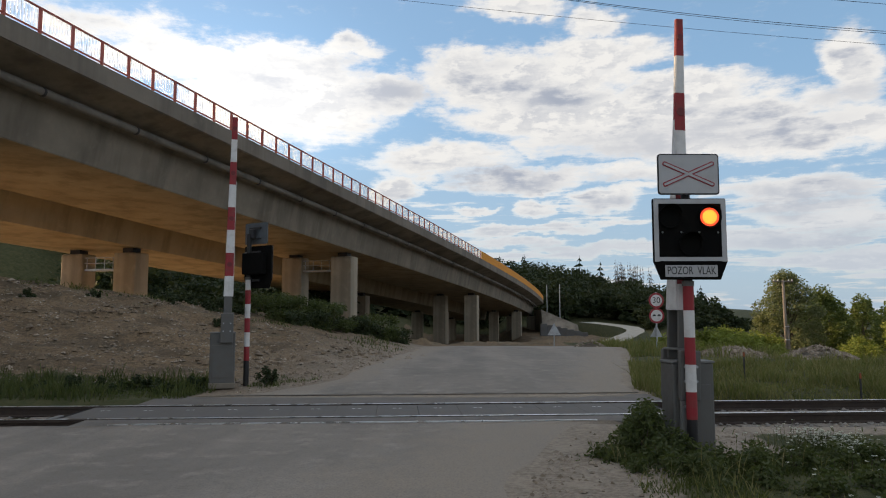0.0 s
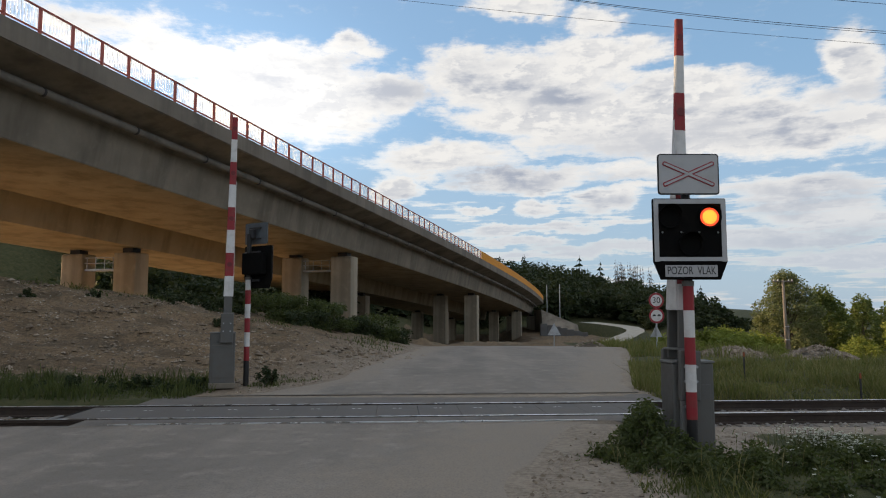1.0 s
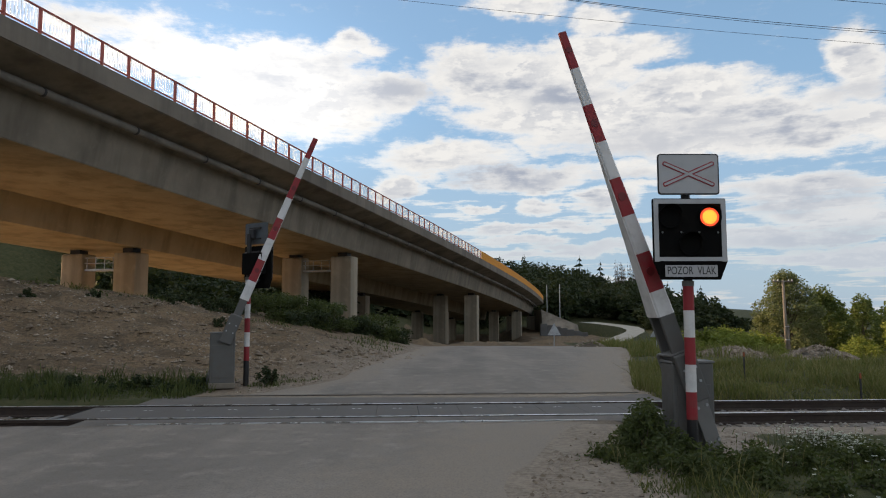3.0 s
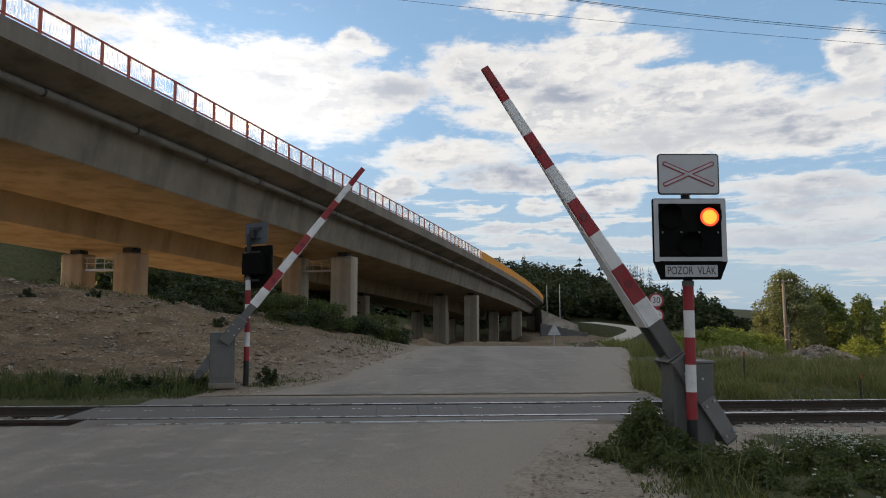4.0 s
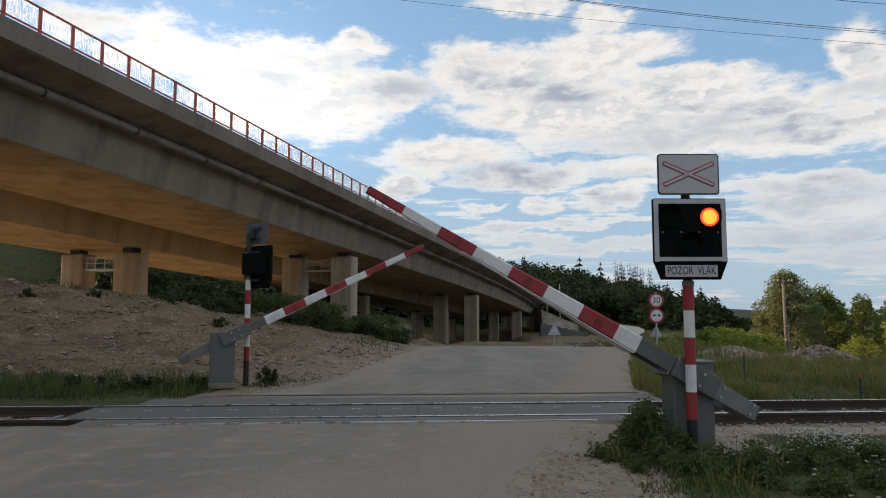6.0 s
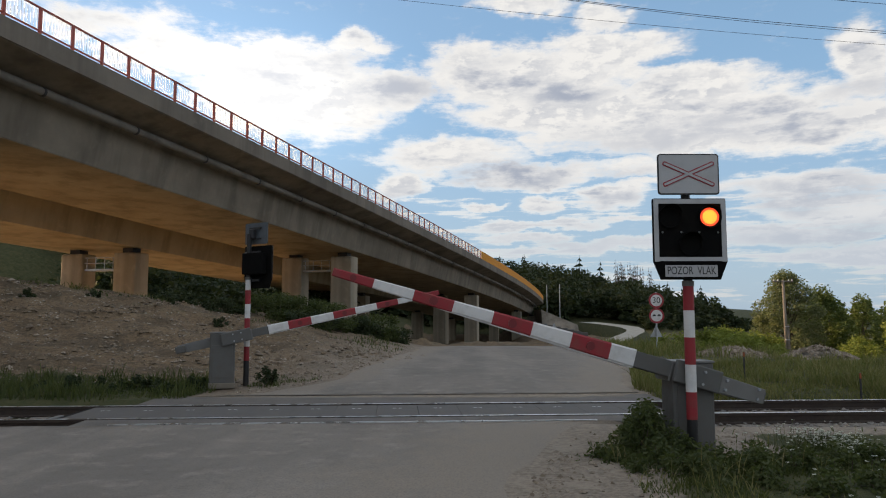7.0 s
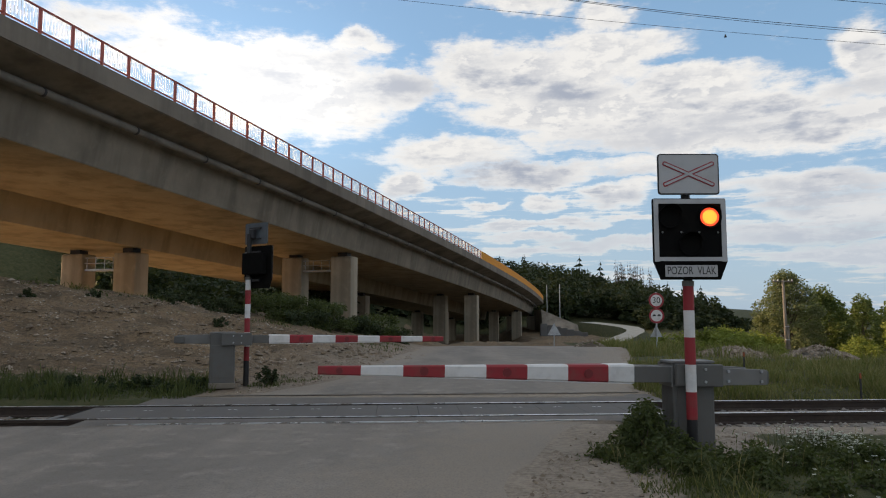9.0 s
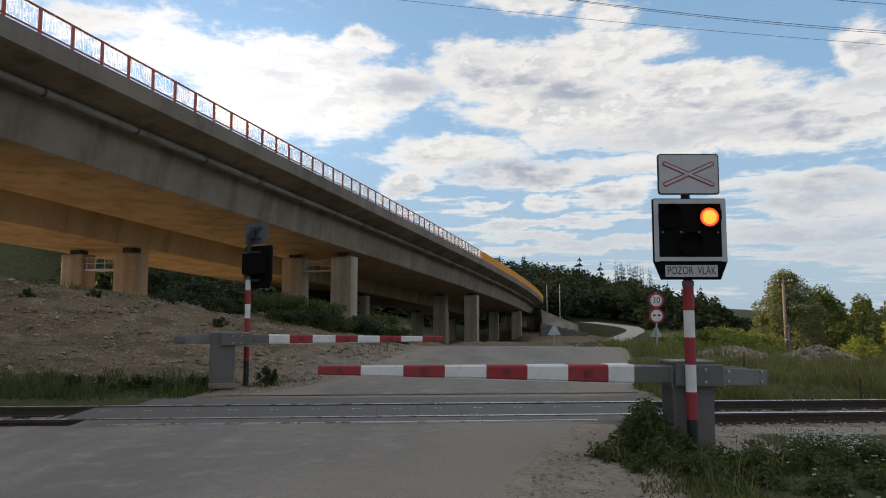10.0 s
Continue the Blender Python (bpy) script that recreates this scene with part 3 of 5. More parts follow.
def make_viaduct():
    v = thing("viaduct", pose(0, 0, 0), "long curving concrete motorway viaduct with twin decks and red railing", "viaduct")
    deck1 = [(0.06, -1.25), (0.06, -2.14), (0.3, -2.2), (2.4, -2.75), (2.62, -3.0), (3.05, -5.16), (11.9, -5.36), (12.4, -3.0), (12.6, -2.85), (13.6, -2.6), (13.6, -1.4), (0.6, -1.4), (0.6, -1.25)]
    deck2 = [(14.2, -2.5), (14.2, -3.7), (15.1, -3.95), (15.3, -4.1), (15.75, -6.5), (24.2, -6.62), (24.7, -4.2), (24.9, -4.0), (27.4, -3.7), (27.6, -2.5)]
    part("girder", along(deck1), CONCRETE, v, "grey concrete box girder with a sloping web")
    # thin sheet added below the girder, coloured as if lit from the ground
    part("soffit", along([(3.1, -5.165), (3.1, -5.19), (11.85, -5.39), (11.85, -5.365)]), CONCRETE_BOUNCE_LIT, v, "smooth concrete underside with warm bounced light painted into its colour")
    # this girder's colour carries the warm bounced light too
    part("girder", along(deck2), CONCRETE_BOUNCE_LIT, v, "second concrete box girder behind")
    part("cornice", along([(-0.02, -1.2), (-0.02, -2.1), (0.055, -2.12), (0.055, -1.2)]), concrete_material("cornice_concrete", (0.225, 0.195, 0.16), (0.17, 0.148, 0.122)), v, "smooth pale grey edge beam")
    # drain pipe under the overhang
    rings = []
    for s in range(-72, 166, 2):
        rings.append([across(station(s), 1.75 + 0.2 * math.cos(a), -2.92 + 0.2 * math.sin(a)) for a in [2 * math.pi * i / 10 for i in range(10)]])
    pipe = part("drain_pipe", Geo().sweep(rings), concrete_material("pipe_grey", (0.24, 0.22, 0.195), (0.18, 0.165, 0.145)), v, "grey drain pipe hung under the deck edge", smooth=True)
    for s in range(-18, 150, 6):
        a, b = across(station(s), 1.75, -2.92), across(station(s + 1), 1.75, -2.92)
        d = Vector(b) - Vector(a)
        part("collar", Geo().tube(a, Vector(a) + d * 0.12, 0.23, n=12), STEEL_DARK, pipe)
    # railing
    for dz, w in ((0.0, 0.09), (-1.02, 0.06)):
        rings = [[across(station(s), 0.1 + a * w / 2, dz + b * 0.05) for a, b in ((-1, -1), (1, -1), (1, 0.4), (-1, 0.4))] for s in range(-40, 166, 2)]
        part("railing_bar", Geo().sweep(rings), RUST_RED, v, "red painted railing bar")
    post = None
    k = 0
    s = -36.96
    pos = []
    while s < 164:
        i = math.floor(s)
        f = s - i
        a, b = station(i), station(min(i + 1, 166))
        p = Vector(across(a, 0.1, 0)).lerp(Vector(across(b, 0.1, 0)), f)
        m = Matrix.Translation(p) @ Matrix.Rotation(-a[4], 4, "Z")
        if post is None:
            post = part("railing_post", Geo().box((0, 0, -0.6), (0.1, 0.13, 1.24)), RUST_RED, v, at=m).data
        else:
            ob = new("railing_post", post)
            ob.parent, ob.matrix_basis = v, m
        s += 1.76
    bars = Geo()
    for k in range(-240, 560):
        s = k * 0.16
        i = math.floor(s)
        a, b = station(i), station(i + 1)
        p = Vector(across(a, 0.1, -0.06)).lerp(Vector(across(b, 0.1, -0.06)), s - i)
        bars.tube(p, p - Vector((0, 0, 0.95)), 0.011, n=4, caps=False)
    tagged(part("railing_infill", bars, GALV, v, "thin pale upright railing bars"), kind="stuff")
    part("yellow_parapet", along([(0.02, -0.05), (0.02, -1.15), (0.07, -1.15), (0.07, -0.05)], 76, 166, 2), YELLOW, v, "yellow parapet panels near the far end")
    # piers
    for deck, ns, dz, stations in (("near", (4.5, 9.8), -5.62, (-8, 38, 88, 138)), ("far", (16.6, 22.0), -6.92, (-22, 23, 70, 115, 148)), ("end", (3.0, 8.3), -5.62, (160,))):
        for s in stations:
            st = station(s)
            tops = []
            for n in ns:
                x, y, z = across(st, n, dz)
                base = ground_at(x, y) - 1.0
                rot = Matrix.Rotation(-st[4], 4, "Z")
                h = z - base
                if h < 0.5:
                    continue
                col = part("pier", Geo().box((0, 0, h / 2), (2.2, 1.6, h)), PIER, v, "square concrete pier", bevel=0.12, at=Matrix.Translation((x, y, base)) @ rot)
                part("bearing", Geo().box((0, 0, h + 0.14), (1.0, 0.9, 0.5)), STEEL_DARK, col, "dark bridge bearing")
                tops.append((x, y, z))
            if len(tops) == 2 and s < 60:
                p, q = Vector(tops[0]), Vector(tops[1])
                mid = (p + q) / 2
                rot = Matrix.Rotation(-st[4], 4, "Z")
                L = (p - q).length
                plat = part("service_platform", Geo().box((0, 0, -1.35), (L - 1.5, 1.0, 0.16)), GALV, v, "light inspection platform with railing between piers", at=Matrix.Translation(mid) @ rot)
                for zz in (-0.35, -0.8):
                    part("handrail", Geo().box((0, -0.5, zz), (L - 1.6, 0.06, 0.06)), GALV, plat)
                for xx in (-0.35, -0.12, 0.12, 0.35):
                    part("upright", Geo().box((xx * (L - 1.6), -0.5, -0.8), (0.06, 0.06, 1.0)), GALV, plat)
    return v


make_viaduct()


# ---- level crossing barriers ----
def make_barrier(m, length, group, first, stripe, start, label, drop, hub, reach, arms, halves, depths):
    """Local x runs along the closed boom; the boom's axis hangs a little below the pivot."""
    b = thing("level_crossing_barrier", m, label, "barrier", group)
    housing = part("drive_housing", Geo().box((-0.06, 0, 0.48), (0.5, 0.3, 1.02)), GREY, b, "grey sheet steel drive housing", bevel=0.02)
    part("lid", Geo().box((-0.06, 0, 1.005), (0.52, 0.32, 0.03)), GREY_LIGHT, housing, bevel=0.008)
    for y in (0.156, -0.156):
        part("access_door", Geo().box((-0.06, y, 0.42), (0.4, 0.012, 0.66)), GREY, housing, bevel=0.004)
    part("foundation", Geo().box((-0.06, 0, -0.07), (0.52, 0.32, 0.12)), CONCRETE, b, bevel=0.02)
    boom = new("boom")
    boom.parent = b
    boom.matrix_basis = pose(0, 0, 0.9)
    tagged(boom, "red and white striped barrier boom with grey counterweight arms")
    for y in (-0.215, 0.215):
        side = 1 if y > 0 else -1
        part("hub_plate", Geo().box((hub[0], y, drop), (hub[1], 0.07, 0.25)), GREY, boom, "grey hub plate", bevel=0.014)
        if side in arms:
            arm = part("counterweight_arm", Geo().prism([(-0.25, drop + 0.09), (-reach, drop + 0.07), (-reach, drop - 0.1), (-0.25, drop - 0.11)], y - 0.02, y + 0.02), GREY_LIGHT, boom, "bolted grey counterweight arm", bevel=0.006)
            for bx in (-0.4, 0.08 - reach):
                for bz in (-0.06, 0.05):
                    part("bolt", Geo().tube((bx, y + side * 0.018, drop + bz), (bx, y + side * 0.04, drop + bz), 0.018, n=6), GALV, arm)
        for bx in (hub[0] - 0.06, hub[0] + 0.1):
            for bz in (-0.07, 0.07):
                part("bolt", Geo().tube((bx, y + side * 0.03, drop + bz), (bx, y + side * 0.05, drop + bz), 0.016, n=6), GALV, boom)
    part("counterweight", Geo().box((0.06 - reach, 0, drop - 0.02), (0.2, 0.4 if len(arms) == 2 else 0.1, 0.14), pose(0, 0 if len(arms) == 2 else arms[0] * 0.17, 0)), GREY, boom, bevel=0.01)

    def half(x):
        return halves[0] + (halves[1] - halves[0]) * (x - first) / (length - first)

    def deep(x):
        return max(depths[1], depths[0] + (depths[1] - depths[0]) * (x - first) / (0.62 * (length - first)))

    front = hub[0] + hub[1] / 2
    socket = Geo()
    for y in (-1, 1):
        socket.box(((front - 0.1 + first) / 2, y * (deep(first) - 0.02), drop), (first - front + 0.1, 0.05, 2 * half(first) - 0.03))
    socket.box(((front - 0.02 + first) / 2, 0, drop + half(first) - 0.035), (first - front + 0.02, 2 * deep(first) - 0.09, 0.03))
    part("root_socket", socket, GREY, boom, "dark grey boom socket of two cheeks", bevel=0.006)
    part("socket_flange", Geo().box((front + 0.01, 0, drop - 0.02), (0.02, 2 * deep(first) + 0.02, 2 * half(first) + 0.02)), GREY_LIGHT, boom, "grey end flange of the socket", bevel=0.004)
    # striped beam, tapering in height and in depth
    cuts = [first, start]
    while cuts[-1] < length - 0.15:
        cuts.append(min(length, cuts[-1] + stripe))

    def ring(x):
        h, w = half(x), deep(x)
        c = min(0.02, w * 0.4)
        return [(x, -w, drop - h + c), (x, -w + c, drop - h), (x, w - c, drop - h), (x, w, drop - h + c), (x, w, drop + h - c), (x, w - c, drop + h), (x, -w + c, drop + h), (x, -w, drop + h - c)]

    white = True
    for a, c in zip(cuts[:-1], cuts[1:]):
        xs = [a + (c - a) * k / 2 for k in range(3)]
        seg = part("stripe", Geo().sweep([ring(x) for x in xs]), WHITE if white else RED, boom)
        if not white:
            mid = (a + c) / 2
            w = deep(mid)
            for k in (-1, 1):
                part("reflector", Geo().tube((mid, k * w * 0.9, drop), (mid, k * (w + 0.008), drop), min(0.05, half(mid) * 0.75), n=14), REFLECTOR, seg, "dark red round reflector")
        white = not white
    under = []
    for k in range(13):
        x = first + 0.01 + (length * 0.7 - first) * k / 12
        h, w = half(x), deep(x) - 0.012
        under.append([(x, -w, drop - h - 0.005), (x, w, drop - h - 0.005), (x, w, drop - h + 0.004), (x, -w, drop - h + 0.004)])
    part("underside_plate", Geo().sweep(under), WHITE, boom, "plain white underside of the boom")
    return b, boom


PIVOT_NEAR = (-0.035, 0.918)
PIVOT_FAR = (0.001, 0.889)
near_barrier, near_boom = make_barrier(pose(2.76, 8.25, 0.0, 0, 0, 188.0), 4.179, "crossing barriers", 0.675, 0.4582, 0.972, "grey half barrier with a striped boom before the rails", -0.055, (-0.06, 0.56), 0.88, (-1, 1), (0.105, 0.045), (0.15, 0.03))
far_barrier, far_boom = make_barrier(pose(-4.5, 14.75, 0.16, 0, 0, 16.0), 4.694, "crossing barriers", 0.865, 0.485, 1.285, "grey half barrier with a striped boom beyond the rails", -0.014, (0.21, 0.6), 0.98, (1,), (0.095, 0.055), (0.13, 0.035))


# ---- warning lights ----
def striped_post(parent, top, r=0.058):
    part("post", Geo().tube((0, 0, -0.3), (0, 0, 0.39), r, n=20), BLACK, parent, "black foot of the post")
    z, red = 0.39, True
    while z < top - 0.02:
        e = min(z + 0.3, top)
        part("post_band", Geo().tube((0, 0, z), (0, 0, e), r + 0.001, n=20), RED if red else WHITE, parent)
        z, red = e, not red


def make_signal(m, top, panel_x, lit):
    s = thing("warning_signal", m, "railway warning signal with red flashing lights on a striped post", "railway signal", "crossing signals")
    striped_post(s, top)
    part("mast", Geo().tube((0, 0, top - 0.01), (0, 0, 3.1), 0.05, n=16), BLACK, s, "dark upper mast")
    part("mast_collar", Geo().tube((0, 0, top - 0.03), (0, 0, top + 0.03), 0.066, n=16), GREY, s)
    # lamp panel: local -y is the side that road users see
    y = -0.1
    outer = [(-0.41, 2.13), (-0.33, 1.93), (0.33, 1.93), (0.41, 2.13), (0.41, 2.83), (0.4, 2.84), (-0.4, 2.84), (-0.41, 2.83)]
    panel = part("lamp_panel", Geo().prism(shifted(outer, panel_x, 0), y - 0.02, y + 0.03), MATTE, s, "black lamp panel with clipped lower corners", bevel=0.008)
    band = Geo()
    for cx, cz, w, h in ((-0.376, 2.48, 0.052, 0.7), (0.376, 2.48, 0.052, 0.7), (0, 2.805, 0.7, 0.05), (0, 2.158, 0.7, 0.044)):
        band.box((panel_x + cx, y - 0.023, cz), (w, 0.008, h))
    part("panel_border", band, SIGN_WHITE, panel, "grey-white reflective border")
    part("plate", Geo().prism(shifted(rounded(0.58, 0.13, 0.008), panel_x, 2.025), y - 0.03, y - 0.018), SIGN_WHITE, panel, "white plate lettered pozor vlak")
    writing("lettering", "POZOR  VLAK", 0.125, BLACK, panel, Matrix.Translation((panel_x, y - 0.032, 2.026)) @ Euler((radians(90), 0, 0)).to_matrix().to_4x4() @ Matrix.Diagonal((0.68, 1, 1, 1)))
    part("lamp_box", Geo().box((panel_x, y + 0.13, 2.45), (0.6, 0.16, 0.46)), MATTE, panel, bevel=0.02)
    for lx, lz in ((-0.222, 2.63), (0.222, 2.63), (0, 2.32)):
        ring = Geo()
        n = 28
        rings = [[(panel_x + lx + r * math.cos(2 * math.pi * i / n), yy, lz + r * math.sin(2 * math.pi * i / n)) for i in range(n)] for r, yy in ((0.126, y - 0.02), (0.13, y - 0.05), (0.122, y - 0.05), (0.112, y - 0.024))]
        ring.sweep(rings, True, False)
        lamp = part("lamp_ring", ring, MATTE, panel, smooth=True)
        part("lens", Geo().prism(shifted(disc(0.115, 28), panel_x + lx, lz), y - 0.024, y - 0.018), MATTE, panel, "dark unlit lens")
        hood = Geo()
        rows = []
        for d in (0.0, 0.11):
            rows.append([(panel_x + lx + (0.132 + 0.004 * d) * math.cos(radians(a)), y - 0.02 - d * max(0.15, math.sin(radians(a))), lz + 0.132 * math.sin(radians(a))) for a in range(10, 171, 8)])
        hood.sweep(rows, False, False)
        part("hood", hood, MATTE, lamp, "black lamp hood", smooth=True)
    for bx in (-0.31, -0.1, 0.1, 0.31):
        part("clip", Geo().tube((panel_x + bx, y - 0.02, 2.46), (panel_x + bx, y - 0.034, 2.455), 0.011, n=8), GALV, panel)
    # crossing sign
    sx = panel_x * 0.5
    sg = part("crossing_sign", Geo().prism(shifted(rounded(0.69, 0.465, 0.035), sx, 3.115), y - 0.016, y), SIGN_BACK, s, "rectangular white sign with a red-edged cross", bevel=0.003)
    part("sign_rim", Geo().prism(shifted(rounded(0.69, 0.465, 0.035), sx, 3.115), y - 0.021, y - 0.0165), BLACK, sg)
    part("sign_face", Geo().prism(shifted(rounded(0.662, 0.437, 0.028), sx, 3.115), y - 0.026, y - 0.018), SIGN_WHITE, sg)
    for a, lift in ((24, 0), (-24, 0.002)):
        rot = Matrix.Translation((sx, y - 0.028 - lift, 3.115)) @ Euler((0, radians(a), 0)).to_matrix().to_4x4()
        part("cross_edge", Geo().prism(rounded(0.63, 0.052, 0.024), -0.002, 0.002, rot), SIGN_RED, sg)
    for a, lift in ((24, 0), (-24, 0.001)):
        rot = Matrix.Translation((sx, y - 0.0335 - lift, 3.115)) @ Euler((0, radians(a), 0)).to_matrix().to_4x4()
        part("cross_arm", Geo().prism(rounded(0.602, 0.026, 0.012), -0.0015, 0.0015, rot), SIGN_WHITE, sg)
    for zz in (3.0, 3.23):
        part("bracket", Geo().box((sx, y + 0.03, zz), (0.34, 0.03, 0.035)), STEEL_DARK, sg)
    part("bracket", Geo().box((sx * 0.5, y + 0.06, 3.1), (0.14, 0.09, 0.2)), STEEL_DARK, sg, bevel=0.01)
    for zz in (2.1, 2.7):
        part("bracket", Geo().box((panel_x * 0.5, y + 0.06, zz), (0.4, 0.05, 0.05)), STEEL_DARK, panel)
    part("bell", Geo().tube((panel_x + 0.3, y + 0.04, 2.66), (panel_x + 0.3, y + 0.12, 2.66), 0.06, 0.045, 14), GALV, panel)
    lamps = []
    if lit:
        for lx in (-0.222, 0.222):
            core = part("lit_lens", Geo().prism(shifted(disc(0.08, 28), 0, 0), -0.004, 0.0), LAMP_CORE, s, "glowing orange-red lamp lens")
            part("lit_rim", Geo().prism(shifted(disc(0.104, 28), 0, 0), -0.001, 0.004), LAMP_RIM, core, "red glowing rim of the lens")
            lamps.append((core, panel_x + lx, 2.63, y))
    return s, lamps


near_signal, lamps = make_signal(pose(2.757, 7.95, 0.0), 1.89, 0.0, True)
far_signal, _ = make_signal(pose(-4.19, 15.2, 0.17, 0, 0, 147.0), 2.14, -0.2, False)


# ---- road signs, poles, stakes, cables ----
def round_sign(m):
    s = thing("road_sign", m, "two round red-edged road signs on a grey post: limit and spacing", "road sign")
    part("post", Geo().tube((0, 0, -1.2), (0, 0, 2.55), 0.035, n=12), GALV, s, "grey steel post")
    for z in (2.2, 1.58):
        edge = part("sign_disc", Geo().prism(shifted(disc(0.31, 32), 0, z), -0.05, -0.035), SIGN_RED, s, "round white sign with a red edge")
        part("sign_face", Geo().prism(shifted(disc(0.235, 32), 0, z), -0.054, -0.048), WHITE, edge)
        if z > 2:
            writing("number", "30", 0.34, BLACK, edge, Matrix.Translation((0, -0.056, z)) @ Euler((radians(90), 0, 0)).to_matrix().to_4x4())
        else:
            for x in (-0.1, 0.1):
                part("symbol", Geo().box((x, -0.055, z), (0.13, 0.004, 0.05)), BLACK, edge)
                part("symbol", Geo().box((x, -0.055, z + 0.035), (0.07, 0.004, 0.04)), BLACK, edge)
    part("rear_triangle", Geo().prism([(-0.24, 0.72), (0.24, 0.72), (0.0, 1.22)], 0.05, 0.065), GALV, s, "grey back of a triangular sign")
    return s


round_sign(pose(8.72, 29.0, -0.1))


def triangle_sign(m):
    s = thing("triangle_sign", m, "grey back of a triangular road sign on a post", "road sign")
    part("post", Geo().tube((0, 0, -1.0), (0, 0, 1.5), 0.035, n=10), GALV, s)
    part("sign_plate", Geo().prism([(-0.42, 0.85), (0.42, 0.85), (0.0, 1.6)], -0.06, -0.045), GALV, s, bevel=0.004)


triangle_sign(pose(6.95, 44.5, -0.62, 0, 0, 4))


def utility_pole(m):
    s = thing("utility_pole", m, "weathered timber utility pole with a short crossarm", "utility pole")
    part("pole", Geo().tube((0, 0, -0.5), (-0.12, 0, 7.2), 0.17, 0.1, 14), WOOD_OLD, s, smooth=True)
    part("brace_post", Geo().tube((0.24, 0.1, -0.5), (0.14, 0.05, 3.4), 0.14, 0.11, 10), WOOD_OLD, s, smooth=True)
    part("crossarm", Geo().box((-0.12, 0, 7.05), (1.7, 0.12, 0.12)), WOOD_OLD, s, bevel=0.01)
    for x in (-0.9, -0.55, 0.35, 0.65):
        part("insulator", Geo().tube((x, 0, 7.1), (x, 0, 7.26), 0.05, 0.035, 10), WHITE, s)
    for z in (1.0, 2.1, 3.2):
        part("band", Geo().tube((0.03, 0, z), (0.03, 0, z + 0.07), 0.215, n=14), GALV, s)


utility_pole(pose(29.0, 60.0, -2.75))


def stake(m, h):
    s = thing("survey_stake", m, "thin wooden survey stake with an orange band", "stake", "survey stakes")
    part("shaft", Geo().box((0, 0, h / 2 - 0.1), (0.026, 0.026, h + 0.2)), STEEL_DARK, s)
    part("orange_band", Geo().box((0, 0, h - 0.06), (0.03, 0.03, 0.1)), worn("orange_paint", (0.3, 0.07, 0.02), 0.6), s)


for x, y, h in ((6.75, 16.0, 0.62), (7.85, 13.45, 0.62)):
    stake(pose(x, y, ground_at(x, y)), h)


def lamp_mast(x, y, z, h):
    s = thing("lamp_mast", pose(x, y, z), "slim pale metal mast by the far end of the viaduct", "mast")
    part("shaft", Geo().tube((0, 0, -2), (0, 0, h), 0.16, 0.1, 10), GALV, s)
    part("cap", Geo().tube((0, 0, h), (0, 0, h + 0.1), 0.12, 0.08, 10), GALV, s)


lamp_mast(30.5, 185, 0.6, 8.6)
lamp_mast(27.0, 184, 1.5, 7.5)


def overhead_cable(a, b, sag, r):
    g = Geo()
    pts = []
    for i in range(41):
        t = i / 40
        p = Vector(a).lerp(Vector(b), t)
        p.z -= sag * 4 * t * (1 - t)
        pts.append(p)
    rings = []
    for p in pts:
        rings.append([(p.x, p.y + r * math.cos(k * 2.0944), p.z + r * math.sin(k * 2.0944)) for k in range(3)])
    g.sweep(rings)
    tagged(part("overhead_cable", g, CABLE), "dark power cable strung high over the crossing", "cable", "overhead cables")


overhead_cable((-8.0, 60.0, 29.6), (46.0, 60.0, 24.5), 0.3, 0.02)
overhead_cable((-2.0, 60.0, 31.2), (62.0, 60.0, 25.2), 1.2, 0.03)
overhead_cable((-2.0, 60.6, 31.5), (62.0, 60.6, 25.3), 1.3, 0.025)
overhead_cable((20.0, 60.0, 30.6), (64.0, 60.0, 27.2), 0.4, 0.03)


def insect(m):
    s = thing("insect", m, "small dark flying insect passing by", "insect")
    part("body", Geo().tube((-0.006, 0, 0), (0.006, 0, 0.001), 0.003, 0.002, 8), BLACK, s)
    for y in (-1, 1):
        part("wing", Geo().prism([(-0.003, 0.002), (0.003, 0.002), (0.001, 0.012), (-0.004, 0.011)], y * 0.002, y * 0.002 + 0.0006), GREY, s)
    return s


fly = insect(pose(1.21, 3.0, 3.2))


# ---- far end of the viaduct ----
def make_abutment():
    a = thing("abutment", pose(0, 0, 0), "stepped dark retaining wall and gravel cone at the viaduct end", "retaining wall")
    cone = Geo()
    rings = []
    for k in range(9):
        t = k / 8
        rings.append([(24.4 + 11 * t + 0.3 * noise.noise((k, 1, 0)), 176 - 6 * t, 2.6 - 5.0 * t), (23.5 + 11 * t, 166 - 2 * t, -6.5), (23.5 + 11 * t, 190, -6.5), (24.4 + 11 * t, 190, 2.6 - 5.0 * t)])
    cone.sweep(rings)
    part("gravel_cone", cone, CONCRETE, a, "pale gravel slope under the viaduct end")
    for k in range(7):
        x0 = 21.6 + 1.5 * k
        top = -0.6 - 0.32 * k
        part("wall_block", Geo().box((x0 + 0.75, 158.0, (top - 6.5) / 2), (1.48, 1.2, top + 6.5)), worn("wall_concrete", (0.13, 0.13, 0.13), 0.9, 0, 0.5, 0.6) if k == 0 else bpy.data.materials["wall_concrete"], a, bevel=0.04)
    return a


make_abutment()


